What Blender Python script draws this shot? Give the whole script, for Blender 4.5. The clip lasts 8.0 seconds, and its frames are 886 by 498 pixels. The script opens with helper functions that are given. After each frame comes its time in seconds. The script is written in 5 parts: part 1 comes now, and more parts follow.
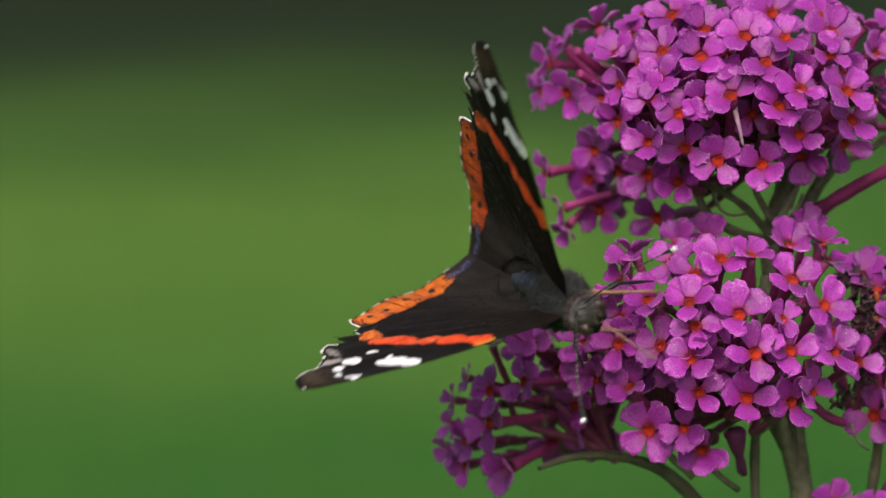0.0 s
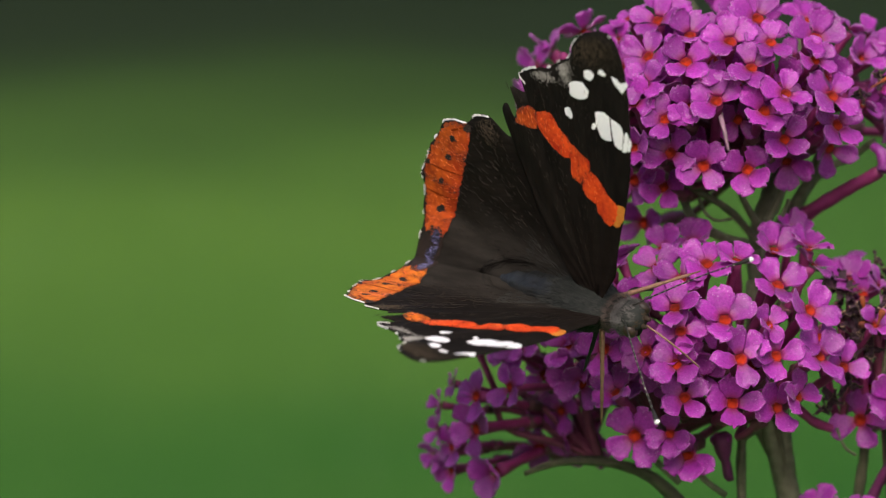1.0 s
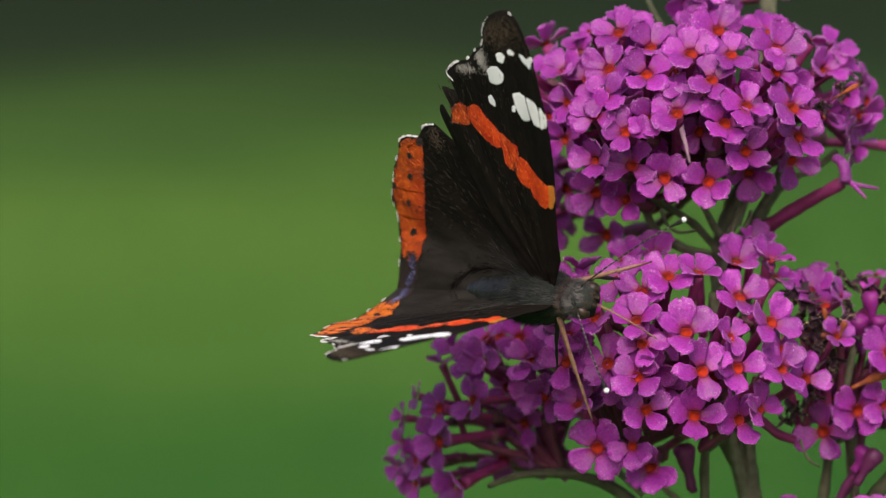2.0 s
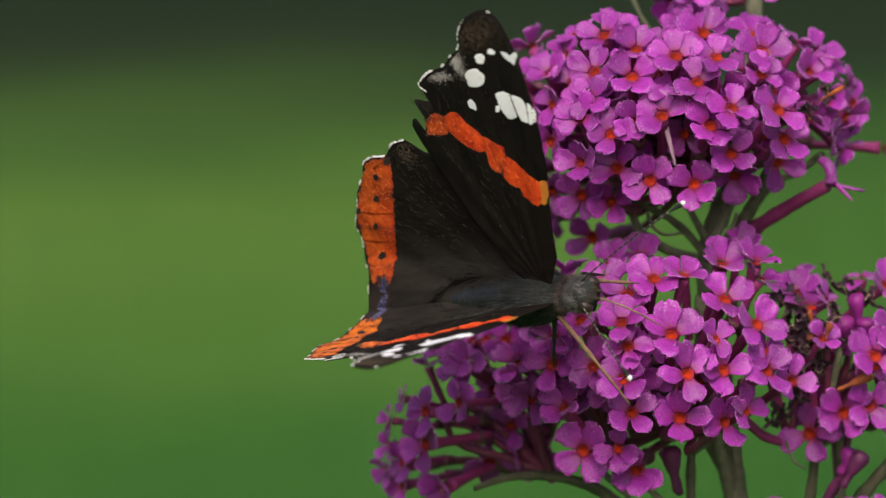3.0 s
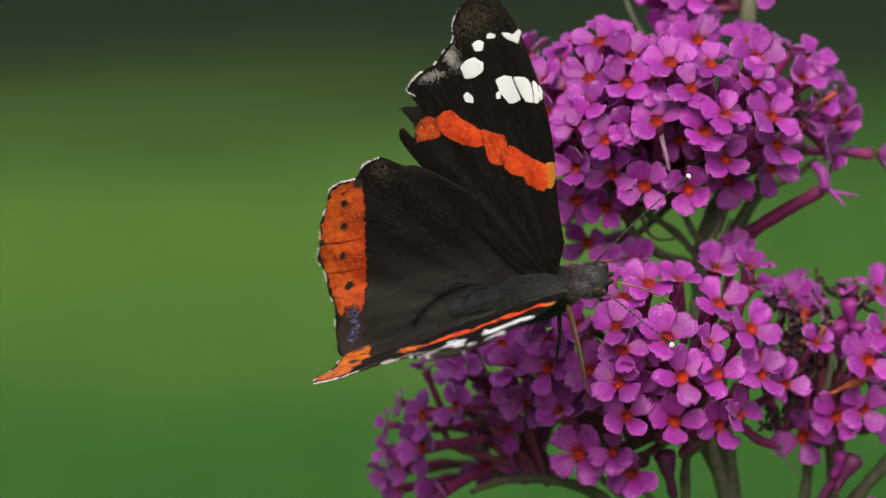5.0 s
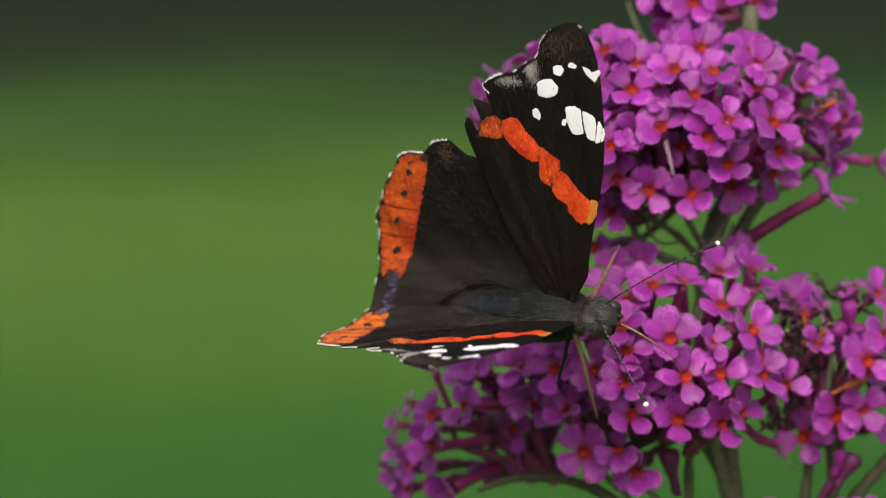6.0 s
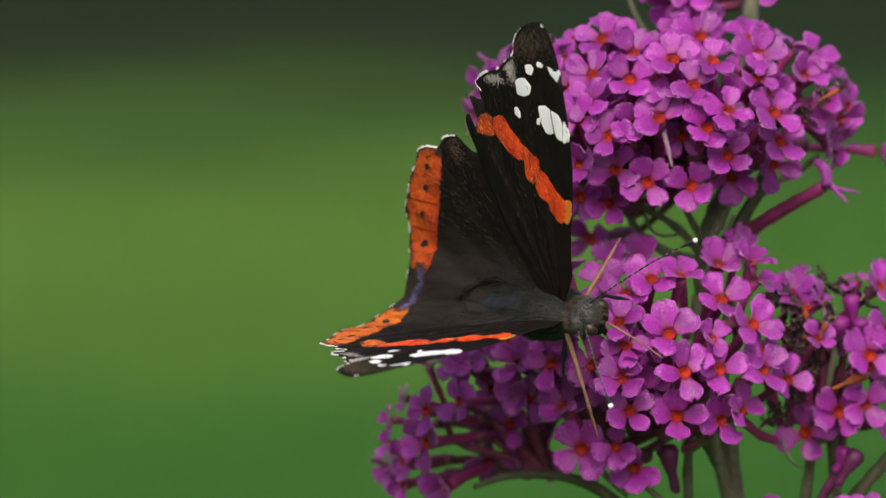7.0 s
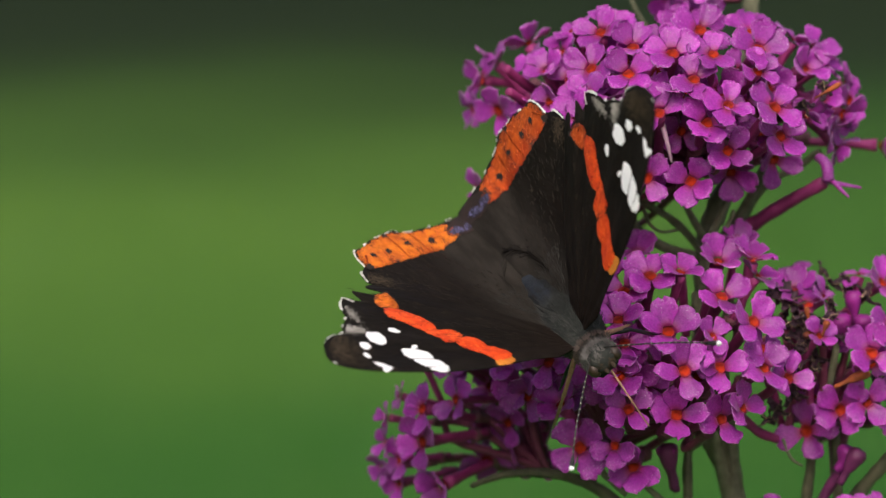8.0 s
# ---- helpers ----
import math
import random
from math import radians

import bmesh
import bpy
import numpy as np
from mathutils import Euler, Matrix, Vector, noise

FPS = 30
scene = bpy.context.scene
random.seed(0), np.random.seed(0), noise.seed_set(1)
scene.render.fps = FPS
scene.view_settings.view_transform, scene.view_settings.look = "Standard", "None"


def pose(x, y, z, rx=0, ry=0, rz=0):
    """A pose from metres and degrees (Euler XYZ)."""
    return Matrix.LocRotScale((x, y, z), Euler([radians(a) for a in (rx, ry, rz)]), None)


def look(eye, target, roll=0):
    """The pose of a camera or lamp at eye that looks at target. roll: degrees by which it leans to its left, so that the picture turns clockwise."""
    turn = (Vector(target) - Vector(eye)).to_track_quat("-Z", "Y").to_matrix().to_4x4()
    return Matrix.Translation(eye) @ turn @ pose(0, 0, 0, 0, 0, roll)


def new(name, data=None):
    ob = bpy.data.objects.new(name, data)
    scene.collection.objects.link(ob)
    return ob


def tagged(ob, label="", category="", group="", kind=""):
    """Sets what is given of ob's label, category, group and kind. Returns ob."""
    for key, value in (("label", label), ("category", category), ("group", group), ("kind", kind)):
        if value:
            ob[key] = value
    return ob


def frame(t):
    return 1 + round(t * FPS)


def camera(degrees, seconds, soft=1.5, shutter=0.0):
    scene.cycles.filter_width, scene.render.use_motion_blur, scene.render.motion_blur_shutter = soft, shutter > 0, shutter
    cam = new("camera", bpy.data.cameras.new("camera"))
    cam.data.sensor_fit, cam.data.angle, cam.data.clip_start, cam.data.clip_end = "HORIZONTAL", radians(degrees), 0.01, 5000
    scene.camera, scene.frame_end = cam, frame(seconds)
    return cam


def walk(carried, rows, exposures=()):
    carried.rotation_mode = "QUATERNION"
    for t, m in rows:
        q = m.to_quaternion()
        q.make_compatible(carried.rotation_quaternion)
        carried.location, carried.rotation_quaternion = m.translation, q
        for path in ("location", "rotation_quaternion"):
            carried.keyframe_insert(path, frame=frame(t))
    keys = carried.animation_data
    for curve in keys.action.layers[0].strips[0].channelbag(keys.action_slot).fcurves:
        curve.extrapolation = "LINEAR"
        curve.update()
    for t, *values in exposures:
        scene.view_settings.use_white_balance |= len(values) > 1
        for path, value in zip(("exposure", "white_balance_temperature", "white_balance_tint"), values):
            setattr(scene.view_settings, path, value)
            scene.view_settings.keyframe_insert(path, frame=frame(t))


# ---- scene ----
# ---- camera: a long lens close to the blossom, standing still ----
cam = camera(12, 8.0, soft=1.1, shutter=0.4)
CENTRE = Vector((0.0, 0.0, 1.15))
PITCH = 8.0
RANGE = 0.46
VIEW = Matrix.Translation(CENTRE) @ pose(0, 0, 0, 90 - PITCH, 0, 0)  # x to the right, y up, z towards the lens
cam.data.dof.use_dof, cam.data.dof.focus_distance, cam.data.dof.aperture_fstop = True, RANGE - 0.004, 25.0
STAND = VIEW @ pose(0, 0, RANGE)
walk(cam, [(0.0, STAND), (8.0, STAND)], [(0.0, 0.09, 6640, 12.5), (8.0, 0.09, 6640, 12.5)])

# ---- light: bright overcast summer day, veiled sun from behind the camera ----
world = bpy.data.worlds.new("world")
scene.world = world
world.use_nodes = True
sky = world.node_tree.nodes.new("ShaderNodeTexSky")
sky.sky_type, sky.sun_disc = "NISHITA", False
sky.sun_elevation, sky.sun_rotation = radians(46.5), radians(187)
sky.air_density, sky.dust_density = 0.8, 6.0
world.node_tree.links.new(sky.outputs[0], world.node_tree.nodes["Background"].inputs[0])
world.node_tree.nodes["Background"].inputs[1].default_value = 0.158
sun = new("sun", bpy.data.lights.new("sun", "SUN"))
sun.data.energy, sun.data.angle, sun.data.color = 1.55, radians(38), (1.0, 0.96, 0.90)
sun.matrix_world = look((-0.30, -2.35, 1.15 + 2.5), CENTRE)
MM = 0.001


# ---- materials ----
def material(name, low, high, scale, rough=0.6, bump=0.15, detail=6.0, vary=0.0, speck=None, sheen=0.0, stretch=(1, 1, 1), through_light=0.0, spec=0.4, through_tint=(1, 1, 1)):
    """Two colours mixed by noise at two scales, with fine relief; sizes in metres of the object's own space."""
    m = bpy.data.materials.new(name)
    m.use_nodes = True
    t = m.node_tree
    b = t.nodes["Principled BSDF"]
    coord = t.nodes.new("ShaderNodeTexCoord")
    mapping = t.nodes.new("ShaderNodeMapping")
    mapping.inputs["Scale"].default_value = stretch
    t.links.new(coord.outputs["Object"], mapping.inputs[0])
    grain, blot = t.nodes.new("ShaderNodeTexNoise"), t.nodes.new("ShaderNodeTexNoise")
    for n, s, d in ((grain, scale, detail), (blot, scale * 0.17, 3.0)):
        n.inputs["Scale"].default_value, n.inputs["Detail"].default_value = s, d
        t.links.new(mapping.outputs[0], n.inputs["Vector"])
    add = t.nodes.new("ShaderNodeMath")
    add.operation = "MULTIPLY_ADD"
    add.inputs[1].default_value = 0.5
    t.links.new(grain.outputs[0], add.inputs[0])
    half = t.nodes.new("ShaderNodeMath")
    half.operation = "MULTIPLY"
    half.inputs[1].default_value = 0.5
    t.links.new(blot.outputs[0], half.inputs[0])
    t.links.new(half.outputs[0], add.inputs[2])
    ramp = t.nodes.new("ShaderNodeValToRGB")
    ramp.color_ramp.elements[0].position, ramp.color_ramp.elements[0].color = 0.36, (*low, 1)
    ramp.color_ramp.elements[1].position, ramp.color_ramp.elements[1].color = 0.64, (*high, 1)
    if speck:
        e = ramp.color_ramp.elements.new(0.74)
        e.color = (*speck, 1)
    t.links.new(add.outputs[0], ramp.inputs[0])
    colour = ramp.outputs[0]
    if vary:
        info, hsv = t.nodes.new("ShaderNodeObjectInfo"), t.nodes.new("ShaderNodeHueSaturation")
        span = t.nodes.new("ShaderNodeMapRange")
        span.inputs["To Min"].default_value, span.inputs["To Max"].default_value = 1 - vary, 1 + vary
        t.links.new(info.outputs["Random"], span.inputs["Value"])
        t.links.new(span.outputs[0], hsv.inputs["Value"])
        t.links.new(colour, hsv.inputs["Color"])
        colour = hsv.outputs[0]
    t.links.new(colour, b.inputs["Base Color"])
    b.inputs["Roughness"].default_value = rough
    b.inputs["Specular IOR Level"].default_value = spec
    b.inputs["Sheen Weight"].default_value = sheen
    if bump:
        relief = t.nodes.new("ShaderNodeBump")
        relief.inputs["Strength"].default_value, relief.inputs["Distance"].default_value = bump, 0.35 / scale
        t.links.new(grain.outputs[0], relief.inputs["Height"])
        t.links.new(relief.outputs[0], b.inputs["Normal"])
    if through_light:
        glow, mix = t.nodes.new("ShaderNodeBsdfTranslucent"), t.nodes.new("ShaderNodeMixShader")
        mix.inputs[0].default_value = through_light
        tint = t.nodes.new("ShaderNodeMixRGB")
        tint.blend_type = "MULTIPLY"
        tint.inputs[0].default_value, tint.inputs[2].default_value = 1.0, (*through_tint, 1)
        t.links.new(colour, tint.inputs[1])
        t.links.new(tint.outputs[0], glow.inputs[0])
        t.links.new(b.outputs[0], mix.inputs[1])
        t.links.new(glow.outputs[0], mix.inputs[2])
        t.links.new(mix.outputs[0], t.nodes["Material Output"].inputs[0])
    return m


# the speck colour paints fine sparkle onto the petals
PETAL = material("petal", (0.28, 0.011, 0.29), (0.47, 0.046, 0.50), 3000, 0.38, 1.0, detail=10.0, vary=0.24, through_light=0.36, through_tint=(1.6, 0.8, 0.95), sheen=0.15, spec=0.6, speck=(0.57, 0.17, 0.61))
TUBE = material("corolla_tube", (0.20, 0.018, 0.095), (0.34, 0.036, 0.18), 700, 0.55, 0.35, vary=0.25, through_light=0.2, through_tint=(1.3, 0.8, 0.9))
PEDICEL = material("pedicel", (0.13, 0.020, 0.055), (0.23, 0.048, 0.10), 600, 0.7, 0.3, vary=0.25)
CALYX = material("calyx", (0.095, 0.030, 0.042), (0.17, 0.055, 0.08), 900, 0.7, 0.3, vary=0.2)
RUST = material("rusty_tube", (0.09, 0.018, 0.012), (0.38, 0.085, 0.018), 900, 0.7, 0.4)
BARK = material("dark_stalk", (0.05, 0.05, 0.028), (0.125, 0.12, 0.068), 700, 0.8, 0.9, speck=(0.22, 0.21, 0.15))
# pale end of the rim colour: painted glints along the petal edge
RIM = material("petal_rim", (0.25, 0.02, 0.25), (0.64, 0.32, 0.66), 1600, 0.5, 0.2, vary=0.2)
PALE = material("faded_petal", (0.36, 0.15, 0.30), (0.54, 0.36, 0.45), 900, 0.6, 0.3)
THROAT = material("throat", (0.10, 0.004, 0.002), (0.37, 0.025, 0.004), 1500, 0.7, 0.3, spec=0.15, vary=0.3)
STALK = material("stalk", (0.075, 0.077, 0.044), (0.175, 0.175, 0.11), 900, 0.78, 0.8, speck=(0.34, 0.33, 0.25))
DRY = material("withered_petal", (0.016, 0.006, 0.014), (0.060, 0.018, 0.040), 900, 0.7, 0.8, vary=0.4, speck=(0.30, 0.19, 0.12))
DRY_RIM = material("withered_rim", (0.04, 0.018, 0.02), (0.42, 0.30, 0.18), 700, 0.7, 0.3, vary=0.4)
PLUMP = material("plump_bud", (0.17, 0.010, 0.13), (0.30, 0.025, 0.25), 800, 0.5, 0.25, vary=0.2, through_light=0.2)
BUD = material("bud", (0.06, 0.008, 0.04), (0.13, 0.016, 0.085), 800, 0.55, 0.25, vary=0.2)
WING_DARK = material("dark_wing_scales", (0.0055, 0.0047, 0.0041), (0.0135, 0.0112, 0.0092), 1500, 0.7, 0.4, stretch=(1, 0.3, 1), speck=(0.03, 0.024, 0.017), spec=0.05)
ORANGE = material("orange_scales", (0.46, 0.026, 0.005), (0.84, 0.10, 0.014), 1500, 0.65, 0.3, spec=0.25)
AMBER = material("amber_scales", (0.22, 0.020, 0.004), (0.66, 0.12, 0.012), 1300, 0.65, 0.35, spec=0.25)
# right wings' copy of the amber, with their brighter light put into the colour
AMBER_LIT = material("amber_scales_lit", (0.32, 0.05, 0.005), (0.76, 0.21, 0.016), 1300, 0.65, 0.35, spec=0.2)
DUST = material("dusty_scales", (0.10, 0.095, 0.085), (0.34, 0.33, 0.31), 1500, 0.7, 0.2, spec=0.1)
WHITE = material("white_scales", (0.84, 0.86, 0.88), (0.93, 0.94, 0.95), 2200, 0.65, 0.1)
SOOT = material("soot_scales", (0.008, 0.005, 0.004), (0.025, 0.012, 0.008), 2200, 0.7, 0.3)
BLUE = material("blue_scales", (0.002, 0.002, 0.004), (0.024, 0.022, 0.052), 2600, 0.55, 0.3)
BLUE_SPECK = material("blue_specks", (0.08, 0.075, 0.19), (0.22, 0.21, 0.40), 2500, 0.6, 0.0)
GLINT = material("bright_orange_scales", (0.66, 0.085, 0.013), (0.88, 0.22, 0.045), 2500, 0.5, 0.0)
ABDOMEN = material("abdomen_scales", (0.004, 0.0043, 0.0045), (0.017, 0.019, 0.0195), 1200, 0.36, 0.5, spec=0.5)
TAN = material("tan_scales", (0.025, 0.019, 0.013), (0.085, 0.066, 0.045), 1300, 0.7, 0.2, spec=0.1)
BODY = material("body_fur", (0.010, 0.012, 0.0112), (0.032, 0.035, 0.032), 1500, 0.75, 0.6, spec=0.06)
FUR = material("fur_hair", (0.015, 0.0165, 0.015), (0.050, 0.053, 0.048), 900, 0.6, 0.0, spec=0.2)
EYE_BROWN = material("compound_eye", (0.016, 0.010, 0.008), (0.050, 0.030, 0.020), 2500, 0.35, 0.3)
LEG = material("leg", (0.16, 0.076, 0.048), (0.36, 0.195, 0.125), 1500, 0.6, 0.3)
LEG_DARK = material("dark_leg", (0.008, 0.007, 0.006), (0.02, 0.018, 0.015), 1500, 0.5, 0.2)
LAWN = material("lawn", (0.0185, 0.090, 0.012), (0.030, 0.112, 0.016), 2.2, 0.95, 0.0, spec=0.08)


def strip_and_far_shade(m, near, far, colour, far_shade):
    """Grass that turns yellower and lighter across a strip of the lawn, less so on its right end; beyond it shade is
    painted into the colour as a near-black tone, with soft uneven borders.
    """
    t = m.node_tree
    b = t.nodes["Principled BSDF"]
    old = b.inputs["Base Color"].links[0].from_socket
    coord, split, patch, add = (t.nodes.new(n) for n in ("ShaderNodeTexCoord", "ShaderNodeSeparateXYZ", "ShaderNodeTexNoise", "ShaderNodeMath"))
    t.links.new(coord.outputs["Object"], split.inputs[0])
    t.links.new(coord.outputs["Object"], patch.inputs["Vector"])
    patch.inputs["Scale"].default_value, patch.inputs["Detail"].default_value = 0.7, 2.0
    add.operation = "MULTIPLY_ADD"
    add.inputs[1].default_value = 3.0
    t.links.new(patch.outputs[0], add.inputs[0])
    t.links.new(split.outputs["Y"], add.inputs[2])
    span, ramp, mix = t.nodes.new("ShaderNodeMapRange"), t.nodes.new("ShaderNodeValToRGB"), t.nodes.new("ShaderNodeMixRGB")
    span.inputs["From Min"].default_value, span.inputs["From Max"].default_value = near + 1.5, far + 1.5
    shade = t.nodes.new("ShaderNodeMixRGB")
    shade_span = t.nodes.new("ShaderNodeMapRange")
    shade_span.interpolation_type = "SMOOTHSTEP"
    shade_span.inputs["From Min"].default_value, shade_span.inputs["From Max"].default_value = far - 1.9, far + 3.5
    t.links.new(add.outputs[0], shade_span.inputs["Value"])
    t.links.new(shade_span.outputs[0], shade.inputs[0])
    shade.inputs[2].default_value = (*far_shade, 1)
    t.links.new(add.outputs[0], span.inputs["Value"])
    e = ramp.color_ramp.elements
    e[0].position, e[0].color = 0.0, (0, 0, 0, 1)
    e[1].position, e[1].color = 0.55, (1, 1, 1, 1)
    last = e.new(1.0)
    last.color = (0.75, 0.75, 0.75, 1)
    ramp.color_ramp.interpolation = "EASE"
    t.links.new(span.outputs[0], ramp.inputs[0])
    aside, share = t.nodes.new("ShaderNodeMapRange"), t.nodes.new("ShaderNodeMath")
    aside.inputs["From Min"].default_value, aside.inputs["From Max"].default_value = 0.05, 0.85
    aside.inputs["To Min"].default_value, aside.inputs["To Max"].default_value = 1.0, 0.35
    aside.interpolation_type = "SMOOTHSTEP"
    t.links.new(split.outputs["X"], aside.inputs["Value"])
    share.operation = "MULTIPLY"
    t.links.new(ramp.outputs[0], share.inputs[0])
    t.links.new(aside.outputs[0], share.inputs[1])
    t.links.new(share.outputs[0], mix.inputs[0])
    t.links.new(old, mix.inputs[1])
    mix.inputs[2].default_value = (*colour, 1)
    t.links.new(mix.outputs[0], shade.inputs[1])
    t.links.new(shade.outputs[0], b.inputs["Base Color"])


# last colour: the far shade, painted onto the lawn beyond the strip
strip_and_far_shade(LAWN, 5.0, 11.2, (0.080, 0.170, 0.024), (0.0138, 0.0250, 0.0100))
BLADES = material("grass_blades", (0.03, 0.11, 0.012), (0.07, 0.17, 0.03), 3.0, 0.6, 0.0)
# leaves coloured dark, so the hedge's shade lies in their colour
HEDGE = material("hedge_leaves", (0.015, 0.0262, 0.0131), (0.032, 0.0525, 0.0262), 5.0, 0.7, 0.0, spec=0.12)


def glinting_tips(m, warm, glint_tone):
    """Petals that redden round the throat and have glints painted on as pale grains towards their outer edge; lengths
    in metres from the throat.
    """
    t = m.node_tree
    b = t.nodes["Principled BSDF"]
    old = b.inputs["Base Color"].links[0].from_socket
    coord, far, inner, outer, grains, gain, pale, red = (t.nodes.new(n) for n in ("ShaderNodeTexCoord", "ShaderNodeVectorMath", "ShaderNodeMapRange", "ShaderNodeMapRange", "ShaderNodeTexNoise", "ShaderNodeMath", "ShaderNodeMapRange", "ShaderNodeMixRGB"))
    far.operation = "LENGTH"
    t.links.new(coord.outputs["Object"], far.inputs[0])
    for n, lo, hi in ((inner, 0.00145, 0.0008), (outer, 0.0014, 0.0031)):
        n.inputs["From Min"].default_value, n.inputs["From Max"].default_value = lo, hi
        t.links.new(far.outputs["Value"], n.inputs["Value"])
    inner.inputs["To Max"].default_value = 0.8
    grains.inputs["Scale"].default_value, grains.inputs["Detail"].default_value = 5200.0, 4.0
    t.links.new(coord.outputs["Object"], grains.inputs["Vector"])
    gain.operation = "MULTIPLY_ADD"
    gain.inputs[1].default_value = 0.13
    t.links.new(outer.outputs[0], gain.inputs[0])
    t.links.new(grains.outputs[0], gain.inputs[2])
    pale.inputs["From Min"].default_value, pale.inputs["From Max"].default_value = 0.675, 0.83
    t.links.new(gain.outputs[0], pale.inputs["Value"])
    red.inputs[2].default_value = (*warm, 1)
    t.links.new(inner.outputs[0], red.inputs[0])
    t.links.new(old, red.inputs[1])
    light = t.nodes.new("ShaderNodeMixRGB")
    light.inputs[2].default_value = (*glint_tone, 1)
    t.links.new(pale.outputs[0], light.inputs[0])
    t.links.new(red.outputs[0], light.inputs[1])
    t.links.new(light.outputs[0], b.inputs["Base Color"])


def deep_throat(m, ring):
    """The orange of the throat runs out into the petals' crimson at its rim."""
    t = m.node_tree
    b = t.nodes["Principled BSDF"]
    old = b.inputs["Base Color"].links[0].from_socket
    coord, far, span, mix = (t.nodes.new(n) for n in ("ShaderNodeTexCoord", "ShaderNodeVectorMath", "ShaderNodeMapRange", "ShaderNodeMixRGB"))
    far.operation = "LENGTH"
    t.links.new(coord.outputs["Object"], far.inputs[0])
    t.links.new(far.outputs["Value"], span.inputs["Value"])
    span.inputs["From Min"].default_value, span.inputs["From Max"].default_value = 0.00042, 0.00072
    t.links.new(span.outputs[0], mix.inputs[0])
    t.links.new(old, mix.inputs[1])
    mix.inputs[2].default_value = (*ring, 1)
    t.links.new(mix.outputs[0], b.inputs["Base Color"])


deep_throat(THROAT, (0.20, 0.010, 0.045))
glinting_tips(PETAL, (0.28, 0.010, 0.055), (0.66, 0.38, 0.70))


def brown_inside(m, low, high, edge, soft, tilt):
    """Scales that turn brown towards the body, on the hindwing also lightened as if by skylight: beyond the line
    outwards + tilt * ahead = edge they stay dark.
    """
    t = m.node_tree
    b = t.nodes["Principled BSDF"]
    old = b.inputs["Base Color"].links[0].from_socket
    coord, split, grain, ramp, line, span, mix = (t.nodes.new(n) for n in ("ShaderNodeTexCoord", "ShaderNodeSeparateXYZ", "ShaderNodeTexNoise", "ShaderNodeValToRGB", "ShaderNodeMath", "ShaderNodeMapRange", "ShaderNodeMixRGB"))
    t.links.new(coord.outputs["Object"], split.inputs[0])
    stretch = t.nodes.new("ShaderNodeMapping")
    stretch.inputs["Scale"].default_value = (0.25, 1, 1)
    t.links.new(coord.outputs["Object"], stretch.inputs[0])
    t.links.new(stretch.outputs[0], grain.inputs["Vector"])
    grain.inputs["Scale"].default_value, grain.inputs["Detail"].default_value = 900, 5
    ramp.color_ramp.elements[0].position, ramp.color_ramp.elements[0].color = 0.35, (*low, 1)
    ramp.color_ramp.elements[1].position, ramp.color_ramp.elements[1].color = 0.68, (*high, 1)
    t.links.new(grain.outputs[0], ramp.inputs[0])
    line.operation = "MULTIPLY_ADD"
    line.inputs[1].default_value = tilt
    t.links.new(split.outputs["X"], line.inputs[0])
    t.links.new(split.outputs["Y"], line.inputs[2])
    rough = t.nodes.new("ShaderNodeMath")
    rough.operation = "MULTIPLY_ADD"
    rough.inputs[1].default_value = soft * 1.6
    t.links.new(grain.outputs[0], rough.inputs[0])
    t.links.new(line.outputs[0], rough.inputs[2])
    span.inputs["From Min"].default_value, span.inputs["From Max"].default_value = edge, edge + soft * 1.6
    span.inputs["To Min"].default_value, span.inputs["To Max"].default_value = 1.0, 0.0
    t.links.new(rough.outputs[0], span.inputs["Value"])
    t.links.new(span.outputs[0], mix.inputs[0])
    t.links.new(old, mix.inputs[1])
    t.links.new(ramp.outputs[0], mix.inputs[2])
    t.links.new(mix.outputs[0], b.inputs["Base Color"])
    return m


def redder_inside(m, red, near, far):
    """Scales that turn from red near the wing's root to the material's own colour beyond, with an uneven border."""
    t = m.node_tree
    b = t.nodes["Principled BSDF"]
    old = b.inputs["Base Color"].links[0].from_socket
    coord, length, patch, add, span, mix = (t.nodes.new(n) for n in ("ShaderNodeTexCoord", "ShaderNodeVectorMath", "ShaderNodeTexNoise", "ShaderNodeMath", "ShaderNodeMapRange", "ShaderNodeMixRGB"))
    length.operation = "LENGTH"
    t.links.new(coord.outputs["Object"], length.inputs[0])
    t.links.new(coord.outputs["Object"], patch.inputs["Vector"])
    patch.inputs["Scale"].default_value, patch.inputs["Detail"].default_value = 600, 5.0
    add.operation = "MULTIPLY_ADD"
    add.inputs[1].default_value = 0.006
    t.links.new(patch.outputs[0], add.inputs[0])
    t.links.new(length.outputs["Value"], add.inputs[2])
    span.inputs["From Min"].default_value, span.inputs["From Max"].default_value = near + 0.003, far + 0.003
    span.inputs["To Min"].default_value, span.inputs["To Max"].default_value = 0.8, 0.0
    t.links.new(add.outputs[0], span.inputs["Value"])
    t.links.new(span.outputs[0], mix.inputs[0])
    t.links.new(old, mix.inputs[1])
    mix.inputs[2].default_value = (*red, 1)
    t.links.new(mix.outputs[0], b.inputs["Base Color"])


redder_inside(AMBER, (0.42, 0.030, 0.005), 0.0185, 0.0225)
redder_inside(AMBER_LIT, (0.50, 0.060, 0.006), 0.0165, 0.0200)
VEIN = material("vein_scales", (0.16, 0.018, 0.003), (0.30, 0.05, 0.006), 2200, 0.7, 0.3, spec=0.1)
FEELER_RING = material("feeler_ring", (0.17, 0.15, 0.13), (0.32, 0.30, 0.26), 1500, 0.6, 0.1)
